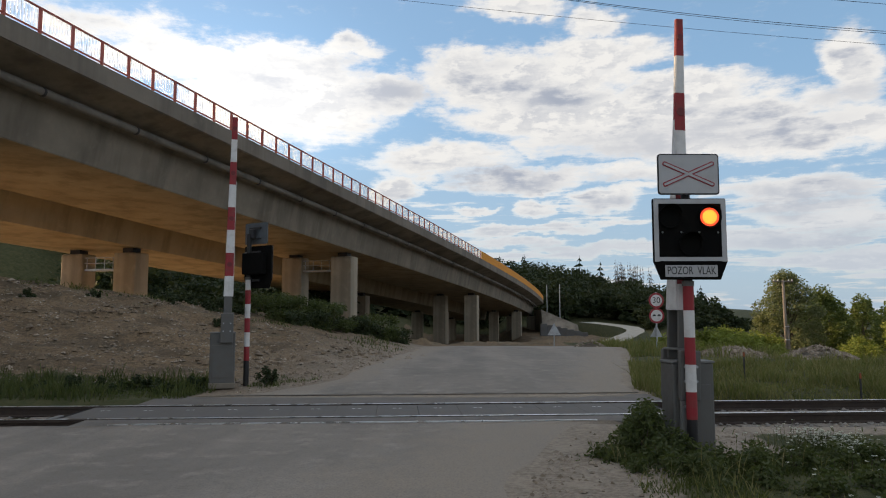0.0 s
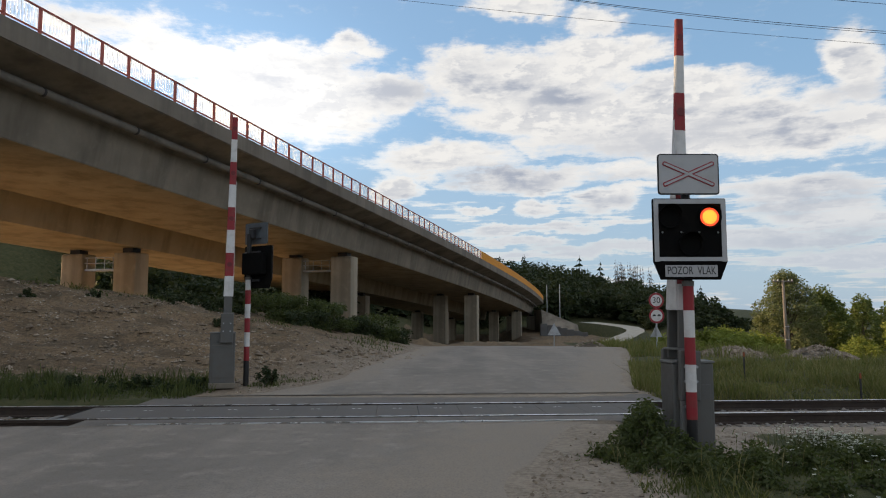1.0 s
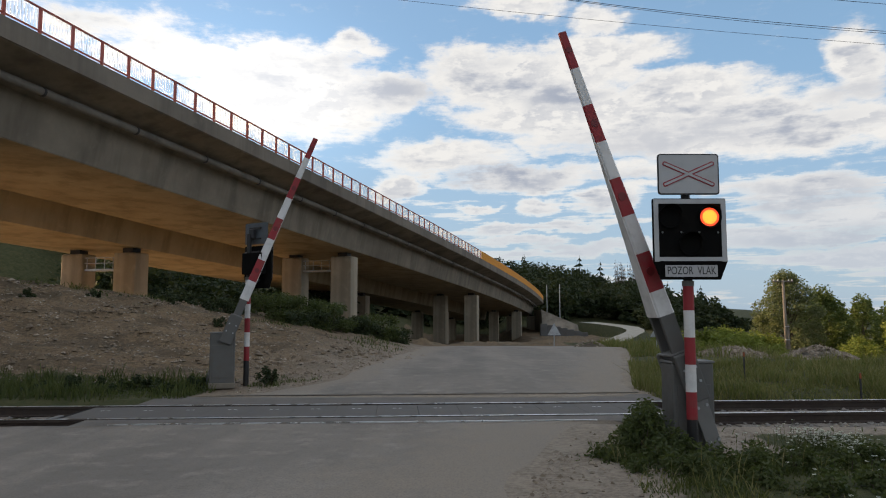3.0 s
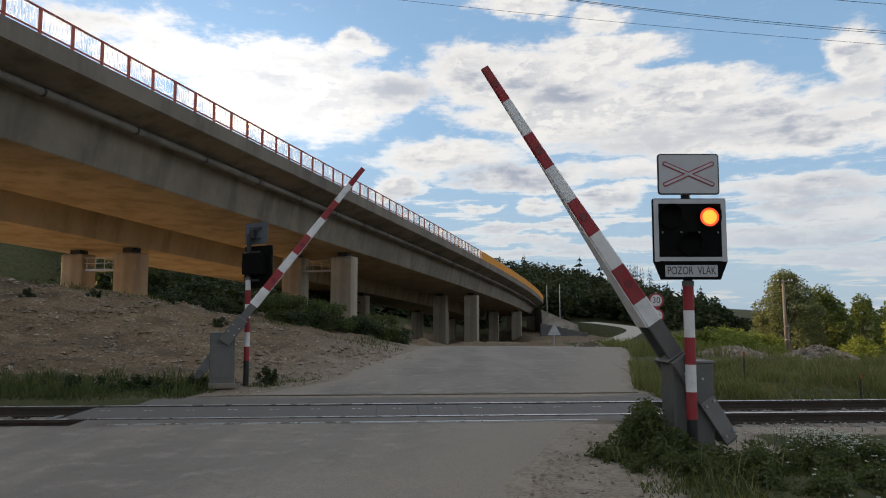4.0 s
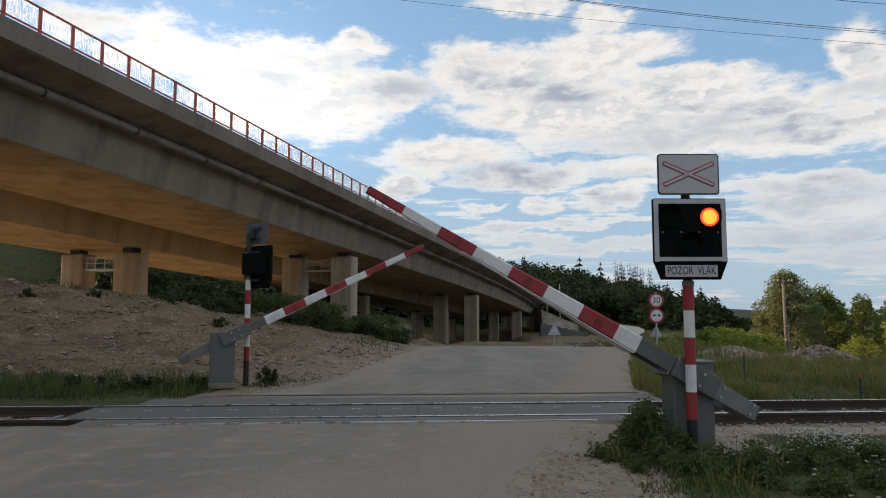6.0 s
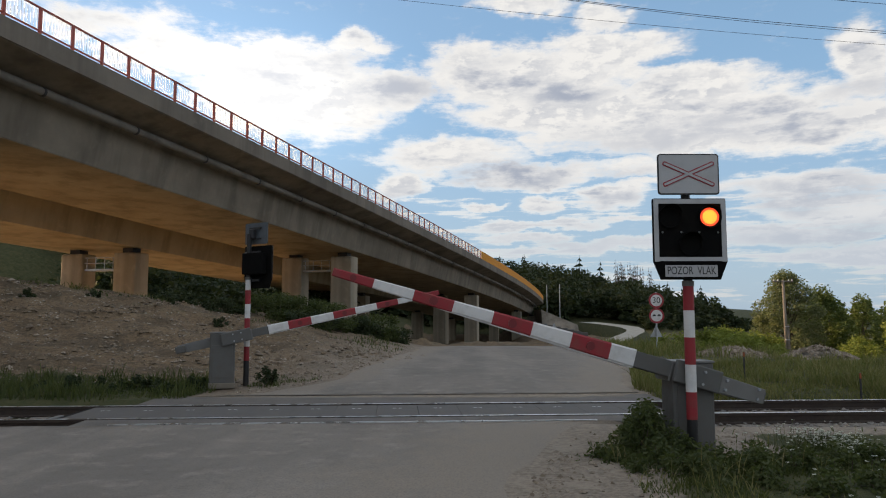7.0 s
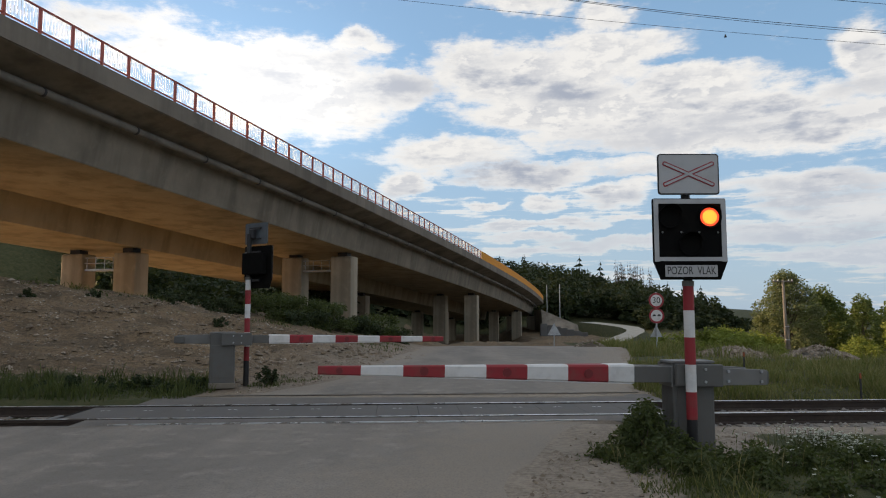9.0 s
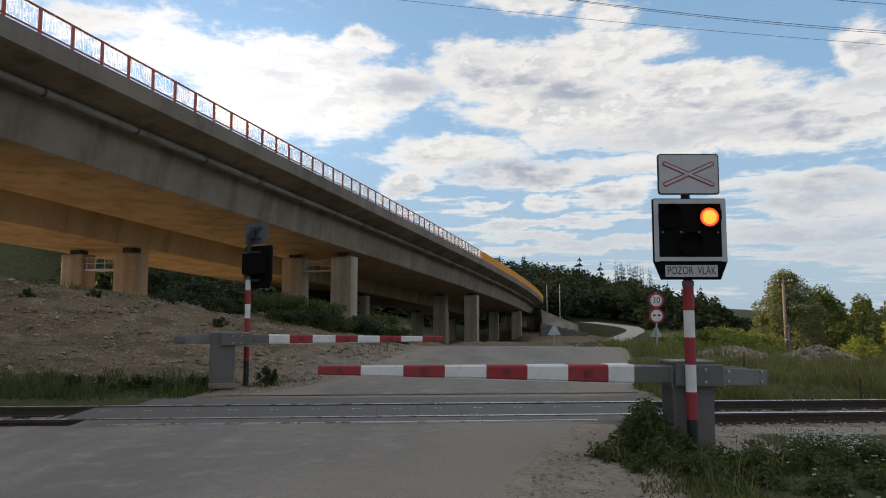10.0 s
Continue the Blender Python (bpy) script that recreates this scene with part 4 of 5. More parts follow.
def far_lane():
    """The unpaved lane that runs on past the crest."""
    pts = [(9.8, 45, -0.55, 3.4), (13.6, 62, -1.5, 3.4), (18.3, 80, -2.05, 3.2), (22.3, 92, -1.9, 3.2), (27.0, 105, -1.7, 3.2), (33.0, 122, -1.5, 3.2), (36.3, 134, -1.35, 3.4), (37.9, 145, -1.1, 4.0), (37.6, 155, -0.85, 4.2), (36.2, 164, -0.6, 4.2), (34.6, 173, -0.35, 4.2)]
    g = Geo()
    rows = []
    for k in range(len(pts) - 1):
        for j in range(6):
            t = j / 6
            x, y, z, w = (pts[k][i] * (1 - t) + pts[k + 1][i] * t for i in range(4))
            rows.append([(x + w * (c - 0.5) + 0.15 * noise.noise((x, y, c * 5)), y, z) for c in (0, 0.33, 0.66, 1)])
    # the lane lies on a low bank
    bank = Geo()
    bank.sweep([[(r[0][0] - 2.2, r[0][1], -7.5)] + [(p[0], p[1], p[2] - 0.05) for p in r] + [(r[-1][0] + 6.0, r[0][1], -7.5)] for r in rows], False)
    low = part("bank", bank, bpy.data.materials["earth_and_turf"], smooth=True)
    low.data.attributes.new("turf", "FLOAT", "POINT").data.foreach_set("value", [0.9] * len(low.data.vertices))
    tagged(low, "low grassy bank under the lane", "ground", kind="structure")
    g.sweep(rows, False)
    m = Nodes("pale_gravel")
    col = m.mix(m.ramp(m.noise(0.9, 5), 0.3, 0.7), (0.42, 0.38, 0.31), (0.32, 0.29, 0.24))
    tagged(part("lane", g, m.done(col, 0.95), smooth=True), "pale unpaved lane curving away beyond the crest", "road", kind="structure")


far_lane()


# ---- leaves ----
def leaf_material(name, a, b, glow=0.3):
    m = Nodes(name)
    rnd = m.n.new("ShaderNodeNewGeometry").outputs["Random Per Island"]
    big = m.noise(0.9, 4, 0.6)
    col = m.mix(rnd, a, b)
    col = m.mix(m.math("MULTIPLY", m.ramp(big, 0.4, 0.7), 0.5), col, tuple(c * 0.6 for c in a))
    m.done(col, 0.65, spec=0.25)
    tr = m.n.new("ShaderNodeBsdfTranslucent")
    m.l.new(m.mix(0.5, col, (0.2, 0.25, 0.04)), tr.inputs[0])
    mix = m.n.new("ShaderNodeMixShader")
    mix.inputs[0].default_value = glow
    m.l.new(m.bsdf.outputs[0], mix.inputs[1])
    m.l.new(tr.outputs[0], mix.inputs[2])
    m.l.new(mix.outputs[0], m.n["Material Output"].inputs[0])
    return m.mat


LEAF_BRIGHT = leaf_material("leaves_yellow_green", (0.15, 0.19, 0.03), (0.26, 0.28, 0.06), 0.4)
LEAF_MID = leaf_material("leaves_mid_green", (0.085, 0.12, 0.032), (0.15, 0.175, 0.055), 0.35)
LEAF_GREY = leaf_material("leaves_willow", (0.13, 0.15, 0.07), (0.22, 0.23, 0.12), 0.35)
# near-black: shade of the backlit woods and thicket is put into this colour
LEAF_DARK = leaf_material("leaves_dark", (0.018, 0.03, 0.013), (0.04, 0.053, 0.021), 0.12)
LEAF_WEED = leaf_material("leaves_weeds", (0.034, 0.05, 0.018), (0.085, 0.1, 0.036), 0.3)
GRASS = leaf_material("grass_blades", (0.04, 0.058, 0.018), (0.1, 0.108, 0.04), 0.3)
GRASS_DRY = leaf_material("grass_dry", (0.16, 0.145, 0.05), (0.3, 0.25, 0.12), 0.35)
GRASS_FIELD = leaf_material("meadow_grass", (0.1, 0.115, 0.034), (0.21, 0.2, 0.075), 0.4)
FLOWER = worn("white_florets", (0.6, 0.61, 0.5), 0.8, 0, 0.1)


def leaf_cloud(g, rng, centre, radii, n, size, shell=0.35):
    """Adds n small folded leaves in a lumpy ball."""
    for _ in range(n):
        d = Vector((rng.gauss(0, 1), rng.gauss(0, 1), rng.gauss(0, 1))).normalized()
        r = (shell + (1 - shell) * rng.random()) ** 0.6
        p = Vector(centre) + Vector((d.x * radii[0], d.y * radii[1], d.z * radii[2])) * r
        s = size * rng.uniform(0.6, 1.4)
        u = Vector((rng.gauss(0, 1), rng.gauss(0, 1), rng.gauss(0, 0.6))).normalized()
        w = u.cross(Vector((rng.gauss(0, 1), rng.gauss(0, 1), rng.gauss(0, 1)))).normalized()
        k = len(g.v)
        g.v += [tuple(p - u * s), tuple(p + w * s * 0.45), tuple(p + u * s), tuple(p - w * s * 0.45)]
        g.f += [(k, k + 1, k + 2), (k, k + 2, k + 3)]


def limb(g, p, q, r0, r1, rng, bend=0.1):
    p, q = Vector(p), Vector(q)
    mid = (p + q) / 2 + Vector((rng.uniform(-1, 1), rng.uniform(-1, 1), 0)) * (q - p).length * bend
    g.tube(p, mid, r0, (r0 + r1) / 2, 7, False)
    g.tube(mid, q, (r0 + r1) / 2, r1, 7, False)


def make_tree(m, h, width, mat, label, seed, leaf=0.16, lumps=34, per=230, low=0.12):
    rng = random.Random(seed)
    t = thing("tree", m, label, "tree", "trees in the meadow")
    trunk, crown = Geo(), Geo()
    limb(trunk, (0, 0, -0.5), (0, 0, h * 0.5), 0.03 * h, 0.016 * h, rng, 0.03)
    for k in range(lumps):
        f = (k + 0.5) / lumps
        z = h * (low + (0.95 - low) * f)
        reach = width * 0.5 * math.sin(math.pi * min(1, 0.22 + 0.8 * f)) ** 0.7
        a = k * 2.4 + rng.uniform(-0.4, 0.4)
        rr = reach * rng.uniform(0.35, 0.95)
        c = (rr * math.cos(a), rr * math.sin(a), z)
        b = width * rng.uniform(0.11, 0.2)
        leaf_cloud(crown, rng, c, (b, b, b * rng.uniform(0.7, 1.2)), int(per * rng.uniform(0.6, 1.3)), leaf)
        if k % 2 == 0:
            limb(trunk, (0, 0, z * 0.5), c, 0.011 * h, 0.003 * h, rng)
    part("trunk", trunk, BARK, t, "brown trunk and limbs", smooth=True)
    part("crown", crown, mat, t, "uneven leafy crown")
    return t


def gz(x, y):
    return ground_at(x, y)


def place_trees():
    willow = make_tree(pose(31.2, 64.5, gz(31.2, 64.5) - 0.2), 8.2, 6.4, LEAF_GREY, "broad silvery green willow in the meadow", 3, 0.11, 60, 420, 0.04)
    bright = make_tree(pose(34.4, 52, gz(34.4, 52) - 0.1), 4.6, 4.8, LEAF_BRIGHT, "rounded yellow-green young tree", 5, 0.13, 32, 260, 0.05)
    mid = make_tree(pose(43.5, 66, gz(43.5, 66) - 0.2), 6.6, 6.0, LEAF_MID, "green deciduous tree with a ragged crown", 8, 0.16, 38, 280, 0.08)
    dark = make_tree(pose(39.6, 74, gz(39.6, 74) - 0.2), 6.8, 5.6, LEAF_MID, "tall green tree behind the others", 12, 0.17, 30, 240, 0.1)
    for x, y, s, r in ((47.5, 70, 1.12, 40), (50.5, 76, 1.15, 130), (40.2, 60, 0.8, 200)):
        copy_thing(mid, pose(x, y, gz(x, y) - 0.2, 0, 0, r))
    for x, y, r in ((38.4, 54.5, 70), (36.9, 50.2, 150), (41.5, 58, 260)):
        copy_thing(bright, pose(x, y, gz(x, y) - 0.4 - (1.0 if x < 30 else 0), 0, 0, r))
    for x, y, r in ((45.5, 84, 160), (52.0, 88, 250)):
        copy_thing(dark, pose(x, y, gz(x, y) - 0.4, 0, 0, r))


place_trees()


def make_shrub(m, h, width, mat, label, seed, leaf=0.06, lumps=12, per=150, name="shrub", stems=True):
    rng = random.Random(seed)
    t = thing(name, m, label, name.replace("_", " "), "shrubs")
    crown, stem = Geo(), Geo()
    for k in range(lumps):
        a = rng.uniform(0, 6.28)
        rr = width * 0.5 * math.sqrt(rng.random()) * 0.85
        z = h * rng.uniform(0.2, 0.85) * (1 - 0.35 * rr / (width * 0.5))
        b = width * rng.uniform(0.1, 0.19)
        leaf_cloud(crown, rng, (rr * math.cos(a), rr * math.sin(a), z), (b, b, max(0.08, h * 0.2)), int(per * rng.uniform(0.6, 1.3)), leaf, 0.1)
        limb(stem, (rr * 0.3 * math.cos(a), rr * 0.3 * math.sin(a), -0.1), (rr * math.cos(a), rr * math.sin(a), z), 0.012 * h + 0.004, 0.004, rng)
    part("stem", stem, BARK, t, "thin branching brown stem")
    part("foliage", crown, mat, t, "dense small leaves")
    return t


def place_shrubs():
    # along the crest of the earth bank
    a = make_shrub(pose(-5.8, 29.5, gz(-5.8, 29.5) - 0.1), 1.5, 2.4, LEAF_WEED, "weedy green shrub on the earth bank", 21, 0.06, 22, 190)
    b = make_shrub(pose(-3.9, 30.5, gz(-3.9, 30.5) - 0.1), 1.1, 2.4, LEAF_DARK, "low dark shrub on the earth bank", 22, 0.06, 20, 180)
    for x, y, r in ((-6.9, 28.6, 50), (-4.8, 28.6, 140), (-7.6, 33, 30), (-3.1, 31.5, 200)):
        copy_thing(a, pose(x, y, gz(x, y) - 0.25, 0, 0, r))
    for x, y, r in ((-2.4, 31.8, 90), (-5.3, 27.8, 10), (-8.6, 27.0, 250), (-4.5, 31.5, 300), (-10.3, 27.5, 60)):
        copy_thing(b, pose(x, y, gz(x, y) - 0.3, 0, 0, r))
    c = make_shrub(pose(-3.78, 15.35, gz(-3.78, 15.35)), 0.5, 0.5, LEAF_DARK, "small dark weed beside the striped post", 23, 0.03, 10, 120, "weed")
    for x, y, s in ((-11.6, 23.5, 20), (-10.9, 24.0, 70), (-9.4, 24.5, 120), (-7.2, 23.0, 200), (-12.9, 22.0, 300), (-6.2, 14.6, 40), (-7.4, 14.2, 100), (-8.9, 14.5, 150), (-5.4, 14.0, 210), (-10.4, 14.3, 30), (-9.6, 15.1, 280), (-7.9, 15.3, 330), (-5.9, 15.2, 15), (-6.7, 15.0, 75), (-7.1, 14.8, 145), (-8.3, 14.9, 215), (-9.2, 14.2, 290), (-5.7, 14.4, 345), (-10.0, 14.8, 110), (-6.5, 14.0, 190), (-8.0, 14.0, 255), (-5.1, 14.6, 60)):
        copy_thing(c, pose(x, y, gz(x, y) - 0.12 - 0.05 * (s % 4), 0, 0, s))
    # lush weeds at the foot of the near signal
    w = make_shrub(pose(2.28, 8.0, gz(2.28, 8.0)), 0.56, 0.8, LEAF_WEED, "tangled dark green weeds at the signal post", 31, 0.027, 34, 70, "weed_clump")
    for x, y, r, dz in ((2.0, 7.85, 40, -0.22), (2.5, 7.7, 130, -0.26), (2.2, 7.4, 220, -0.3), (2.72, 7.2, 300, -0.3), (1.95, 7.15, 15, -0.4), (2.3, 6.95, 95, -0.34), (2.55, 7.0, 185, -0.36), (1.7, 7.75, 250, -0.4), (2.4, 8.55, 10, -0.02), (1.85, 7.5, 75, -0.42), (3.0, 6.9, 160, -0.3), (2.55, 6.7, 20, -0.34), (3.5, 7.1, 100, -0.3), (4.1, 7.5, 190, -0.28), (4.7, 7.9, 260, -0.26), (3.3, 6.2, 330, -0.34), (3.9, 6.5, 45, -0.32), (4.6, 7.0, 115, -0.28), (5.0, 7.3, 205, -0.26), (2.4, 6.2, 285, -0.46), (4.4, 8.3, 350, -0.42), (4.7, 8.5, 15, -0.44), (4.15, 8.2, 80, -0.46), (5.0, 8.4, 140, -0.42), (3.7, 5.8, 66, -0.36), (3.2, 7.4, 210, -0.34), (4.4, 6.3, 310, -0.32), (2.9, 6.5, 55, -0.36)):
        copy_thing(w, pose(x, y, gz(x, y) + dz, 0, 0, r))
    # bright shrubs in the meadow below the line
    s = make_shrub(pose(19.0, 46, gz(19.0, 46) - 0.2), 2.6, 3.4, LEAF_BRIGHT, "sunlit yellow-green shrub in the meadow", 41, 0.1, 30, 190)
    for x, y, r, dz in ((17.0, 44, 20, -0.8), (21.4, 48, 80, -0.4), (20.5, 50, 130, -0.3), (18.2, 42.0, 190, -1.0), (22.5, 52, 240, -0.3), (19.9, 52, 300, 0.1), (30.5, 52, 60, -1.0), (33.0, 50, 75, -1.2), (31.8, 54, 155, -0.9), (36.0, 47, 200, -1.3), (15.2, 47, 265, -0.7)):
        copy_thing(s, pose(x, y, gz(x, y) + dz + 0.8, 0, 0, r))


place_shrubs()


# ---- woods on the hill, and under the far deck ----
def conifer(g, rng, x, y, z, h, bare=False):
    w = h * rng.uniform(0.17, 0.25)
    g.tube((x, y, z - 1), (x, y, z + h), 0.02 * h if not bare else 0.012 * h, 0.02, 4, False)
    tiers = 9
    for k in range(tiers):
        f = k / tiers
        zz = z + h * (0.15 + 0.85 * f)
        r = w * (1 - f) * rng.uniform(0.8, 1.2) + 0.1
        if bare:
            r *= 0.6
        for i in range(5 if bare else 9):
            a = rng.uniform(0, 6.28)
            d = Vector((math.cos(a), math.sin(a), 0))
            s = Vector((-d.y, d.x, 0)) * r * (0.06 if bare else 0.35)
            tip = Vector((x, y, zz)) + d * r - Vector((0, 0, r * 0.35))
            root = Vector((x, y, zz + h * 0.04))
            k0 = len(g.v)
            g.v += [tuple(root), tuple(tip + s), tuple(tip - Vector((0, 0, h * 0.02))), tuple(tip - s)]
            g.f += [(k0, k0 + 1, k0 + 2), (k0, k0 + 2, k0 + 3)]


def make_woods():
    rng = random.Random(77)
    fir, leafy, bare = Geo(), Geo(), Geo()
    for k in range(1500):
        x = rng.uniform(-30, 104)
        y = 172 + 128 * rng.random() ** 0.75
        z = float(land(x, y))
        if y < 200 and x < 52:
            continue
        far = max(0.0, (x - 40) / 85)
        if x / y > 0.43:
            continue
        h = (6.0 + 7.5 * rng.random() ** 1.3) * (1 - 0.25 * min(1, far)) * min(1.0, max(0.3, (0.44 - x / y) / 0.08))
        if y < 200:
            h *= 0.5
        if rng.random() < 0.36:
            conifer(fir, rng, x, y, z, h * 1.1)
        else:
            for j in range(6):
                b = h * rng.uniform(0.16, 0.26)
                leaf_cloud(leafy, rng, (x + rng.uniform(-0.25, 0.25) * h, y + rng.uniform(-0.25, 0.25) * h, z + h * rng.uniform(0.3, 0.85)), (b, b, b), 34, 0.6)
    for k in range(26):
        x = rng.uniform(59, 72)
        y = rng.uniform(240, 256)
        conifer(bare, rng, x, y, float(land(x, y)) + 3, rng.uniform(12, 15.5), True)
    for x, y, h in ((46.5, 240, 17.5), (53.5, 240, 17), (38.5, 236, 14), (44.0, 232, 15.5), (50.0, 250, 13)):
        conifer(fir, rng, x, y, float(land(x, y)), h)
    tagged(part("woods", fir, LEAF_DARK), "dark conifers on the hillside", "woods", kind="stuff")
    tagged(part("woods", leafy, LEAF_DARK), "dark leafy trees on the hillside", "woods", kind="stuff")
    tagged(part("bare_trees", bare, BARK), "bare dead spruce trunks on the ridge", "woods", kind="stuff")
    # thicket behind the piers, its shade put into the dark leaf colour
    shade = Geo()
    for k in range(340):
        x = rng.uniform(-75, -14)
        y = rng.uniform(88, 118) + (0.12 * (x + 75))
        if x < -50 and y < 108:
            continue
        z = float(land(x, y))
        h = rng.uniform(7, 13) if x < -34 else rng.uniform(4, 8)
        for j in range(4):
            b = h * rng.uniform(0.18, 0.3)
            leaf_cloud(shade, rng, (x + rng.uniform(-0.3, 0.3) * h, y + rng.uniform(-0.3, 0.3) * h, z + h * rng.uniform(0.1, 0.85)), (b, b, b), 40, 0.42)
    tagged(part("thicket", shade, LEAF_DARK), "leafy thicket behind the viaduct piers, shade painted into its dark leaves", "thicket", kind="stuff")
    # distant tree belt beyond the meadow
    belt = Geo()
    for k in range(200):
        x = rng.uniform(55, 330)
        y = rng.uniform(150, 300)
        z = float(land(x, y))
        h = rng.uniform(3, 6)
        for j in range(4):
            b = h * rng.uniform(0.2, 0.32)
            leaf_cloud(belt, rng, (x + rng.uniform(-0.3, 0.3) * h, y, z + h * rng.uniform(0.1, 0.7)), (b, b, b), 26, 0.6)
    tagged(part("tree_belt", belt, LEAF_DARK), "distant belt of trees beyond the meadow", "woods", kind="stuff")


make_woods()


# ---- grass, weeds, flowers ----
def grass(name, n, where, h0, h1, mat, seed, label, width=0.008, lean=0.35):
    rng = random.Random(seed)
    g = Geo()
    for _ in range(n):
        p = where(rng)
        if p is None:
            continue
        x, y = p
        z = ground_at(x, y) - 0.02
        h = rng.uniform(h0, h1) * (0.35 + 1.5 * max(0.0, noise.noise((x * 1.1, y * 1.1, 4)) + 0.25))
        a = rng.uniform(0, 6.28)
        c, s = math.cos(a) * width, math.sin(a) * width
        lx, ly = rng.gauss(0, lean) * h, rng.gauss(0, lean) * h
        k = len(g.v)
        g.v += [(x - c, y - s, z), (x + c, y + s, z), (x + lx * 0.4 + c * 0.7, y + ly * 0.4 + s * 0.7, z + h * 0.6), (x + lx * 0.4 - c * 0.7, y + ly * 0.4 - s * 0.7, z + h * 0.6), (x + lx, y + ly, z + h)]
        g.f += [(k, k + 1, k + 2, k + 3), (k + 3, k + 2, k + 4)]
    return tagged(part(name, g, mat), label, "grass", kind="stuff")


def near_right(rng):
    x, y = rng.uniform(1.5, 6.2), rng.uniform(4.6, 9.6)
    edge = 1.75 + 0.25 * noise.noise((y * 2, 0, 0)) + (0.5 if y > 8.6 else 0)
    if x < edge or abs(track_v(x, y)) < 2.0:
        return None
    bare = noise.noise((x * 0.9, y * 0.9, 11)) + (0.55 if y > 7.9 and x > 3.1 else 0.0)
    return None if bare > 0.22 and rng.random() < 0.93 else (x, y)


def left_verge(rng):
    x, y = rng.uniform(-15, -4.6), rng.uniform(13.1, 16.2)
    if rng.random() < max(0, (y - 15.0) / 1.6) or track_v(x, y) < 1.8:
        return None
    if -4.75 < x and y < 14.2:
        return None
    return x, y


def right_field(rng):
    y = 13.6 + 7.5 * rng.random() ** 1.2
    l, r = edges_at(y)
    x = rng.uniform(r + 0.1, 9 + y * 0.75)
    return x, y


def far_bank(rng):
    y = rng.uniform(24, 44)
    l, r = edges_at(y)
    return r + 0.2 + 6 * rng.random(), y


def post_foot(rng):
    x, y = rng.uniform(-4.1, -1.9), rng.gauss(15.6, 0.45)
    l, r = edges_at(y)
    return None if x > l - 0.25 or noise.noise((x * 1.4, y * 1.4, 31)) < -0.1 else (x, y)


def bank_tufts(rng):
    x, y = rng.uniform(-16, -1.5), rng.uniform(24.2, 33)
    if noise.noise((x * 0.6, y * 0.6, 21)) < 0.05:
        return None
    return x, y


grass("grass", 16000, near_right, 0.03, 0.12, GRASS, 51, "rough green grass and weeds by the road")
grass("dry_grass", 1500, near_right, 0.1, 0.3, GRASS_DRY, 52, "scattered dry grass stalks by the road", 0.005)
grass("grass", 9500, left_verge, 0.08, 0.33, GRASS, 53, "dark green verge grass along the rails", 0.012)
grass("grass", 19000, right_field, 0.1, 0.32, GRASS_FIELD, 54, "tall meadow grass beyond the rails", 0.014)
grass("dry_grass", 12000, right_field, 0.15, 0.42, GRASS_DRY, 55, "dry seed stalks in the meadow grass", 0.008)
grass("grass", 9000, far_bank, 0.15, 0.42, GRASS_FIELD, 56, "grass on the bank beside the road", 0.02)
grass("dry_grass", 2500, far_bank, 0.2, 0.5, GRASS_DRY, 57, "dry stalks on the bank beside the road", 0.015)
grass("grass", 1500, post_foot, 0.05, 0.16, GRASS, 59, "thin grass on the gravel by the striped post", 0.01)
grass("grass", 6000, bank_tufts, 0.08, 0.26, GRASS, 58, "sparse tufts on the earth bank", 0.015)


def flowers():
    rng = random.Random(61)
    stems, heads = Geo(), Geo()
    for k in range(330):
        x, y = rng.gauss(4.42, 0.24), rng.gauss(8.3, 0.22)
        if rng.random() < 0.1:
            x, y = rng.uniform(2.9, 5.6), rng.uniform(5.4, 9.2)
        if abs(track_v(x, y)) < 1.8 or x < 2.6:
            continue
        z, h = ground_at(x, y), rng.uniform(0.1, 0.28)
        lx, ly = rng.gauss(0, 0.05), rng.gauss(0, 0.05)
        stems.tube((x, y, z), (x + lx, y + ly, z + h), 0.003, 0.002, 3, False)
        for j in range(9):
            a, r = rng.uniform(0, 6.28), 0.016 * math.sqrt(rng.random())
            c = (x + lx + r * math.cos(a), y + ly + r * math.sin(a), z + h + rng.uniform(0, 0.008))
            heads.box(c, (0.0075, 0.0075, 0.004), None)
    st = tagged(part("flower_stems", stems, GRASS), "thin green stems of wild flowers", "flowers", kind="stuff")
    tagged(part("flower_heads", heads, FLOWER), "flat white yarrow flower heads by the track", "flowers", kind="stuff")


flowers()


# ---- stones ----
def stone_geo(g, rng, x, y, z, s):
    k = len(g.v)
    pts = [(0, 0, 1), (1, 0, 0), (0, 1, 0), (-1, 0, 0), (0, -1, 0), (0, 0, -0.6)]
    a = rng.uniform(0, 6.28)
    sx, sy, sz = s * rng.uniform(0.7, 1.3), s * rng.uniform(0.6, 1.1), s * rng.uniform(0.4, 0.8)
    for p in pts:
        j = [c + rng.uniform(-0.25, 0.25) for c in p]
        px, py = j[0] * sx, j[1] * sy
        g.v.append((x + px * math.cos(a) - py * math.sin(a), y + px * math.sin(a) + py * math.cos(a), z + j[2] * sz))
    g.f += [(k, k + 1, k + 2), (k, k + 2, k + 3), (k, k + 3, k + 4), (k, k + 4, k + 1), (k + 5, k + 2, k + 1), (k + 5, k + 3, k + 2), (k + 5, k + 4, k + 3), (k + 5, k + 1, k + 4)]


def stone_material(name, a, b):
    m = Nodes(name)
    rnd = m.n.new("ShaderNodeNewGeometry").outputs["Random Per Island"]
    col = m.mix(rnd, a, b)
    col = m.mix(m.math("MULTIPLY", m.noise(12, 4), 0.5), col, (0.16, 0.14, 0.12))
    return m.done(col, 0.9, spec=0.25)


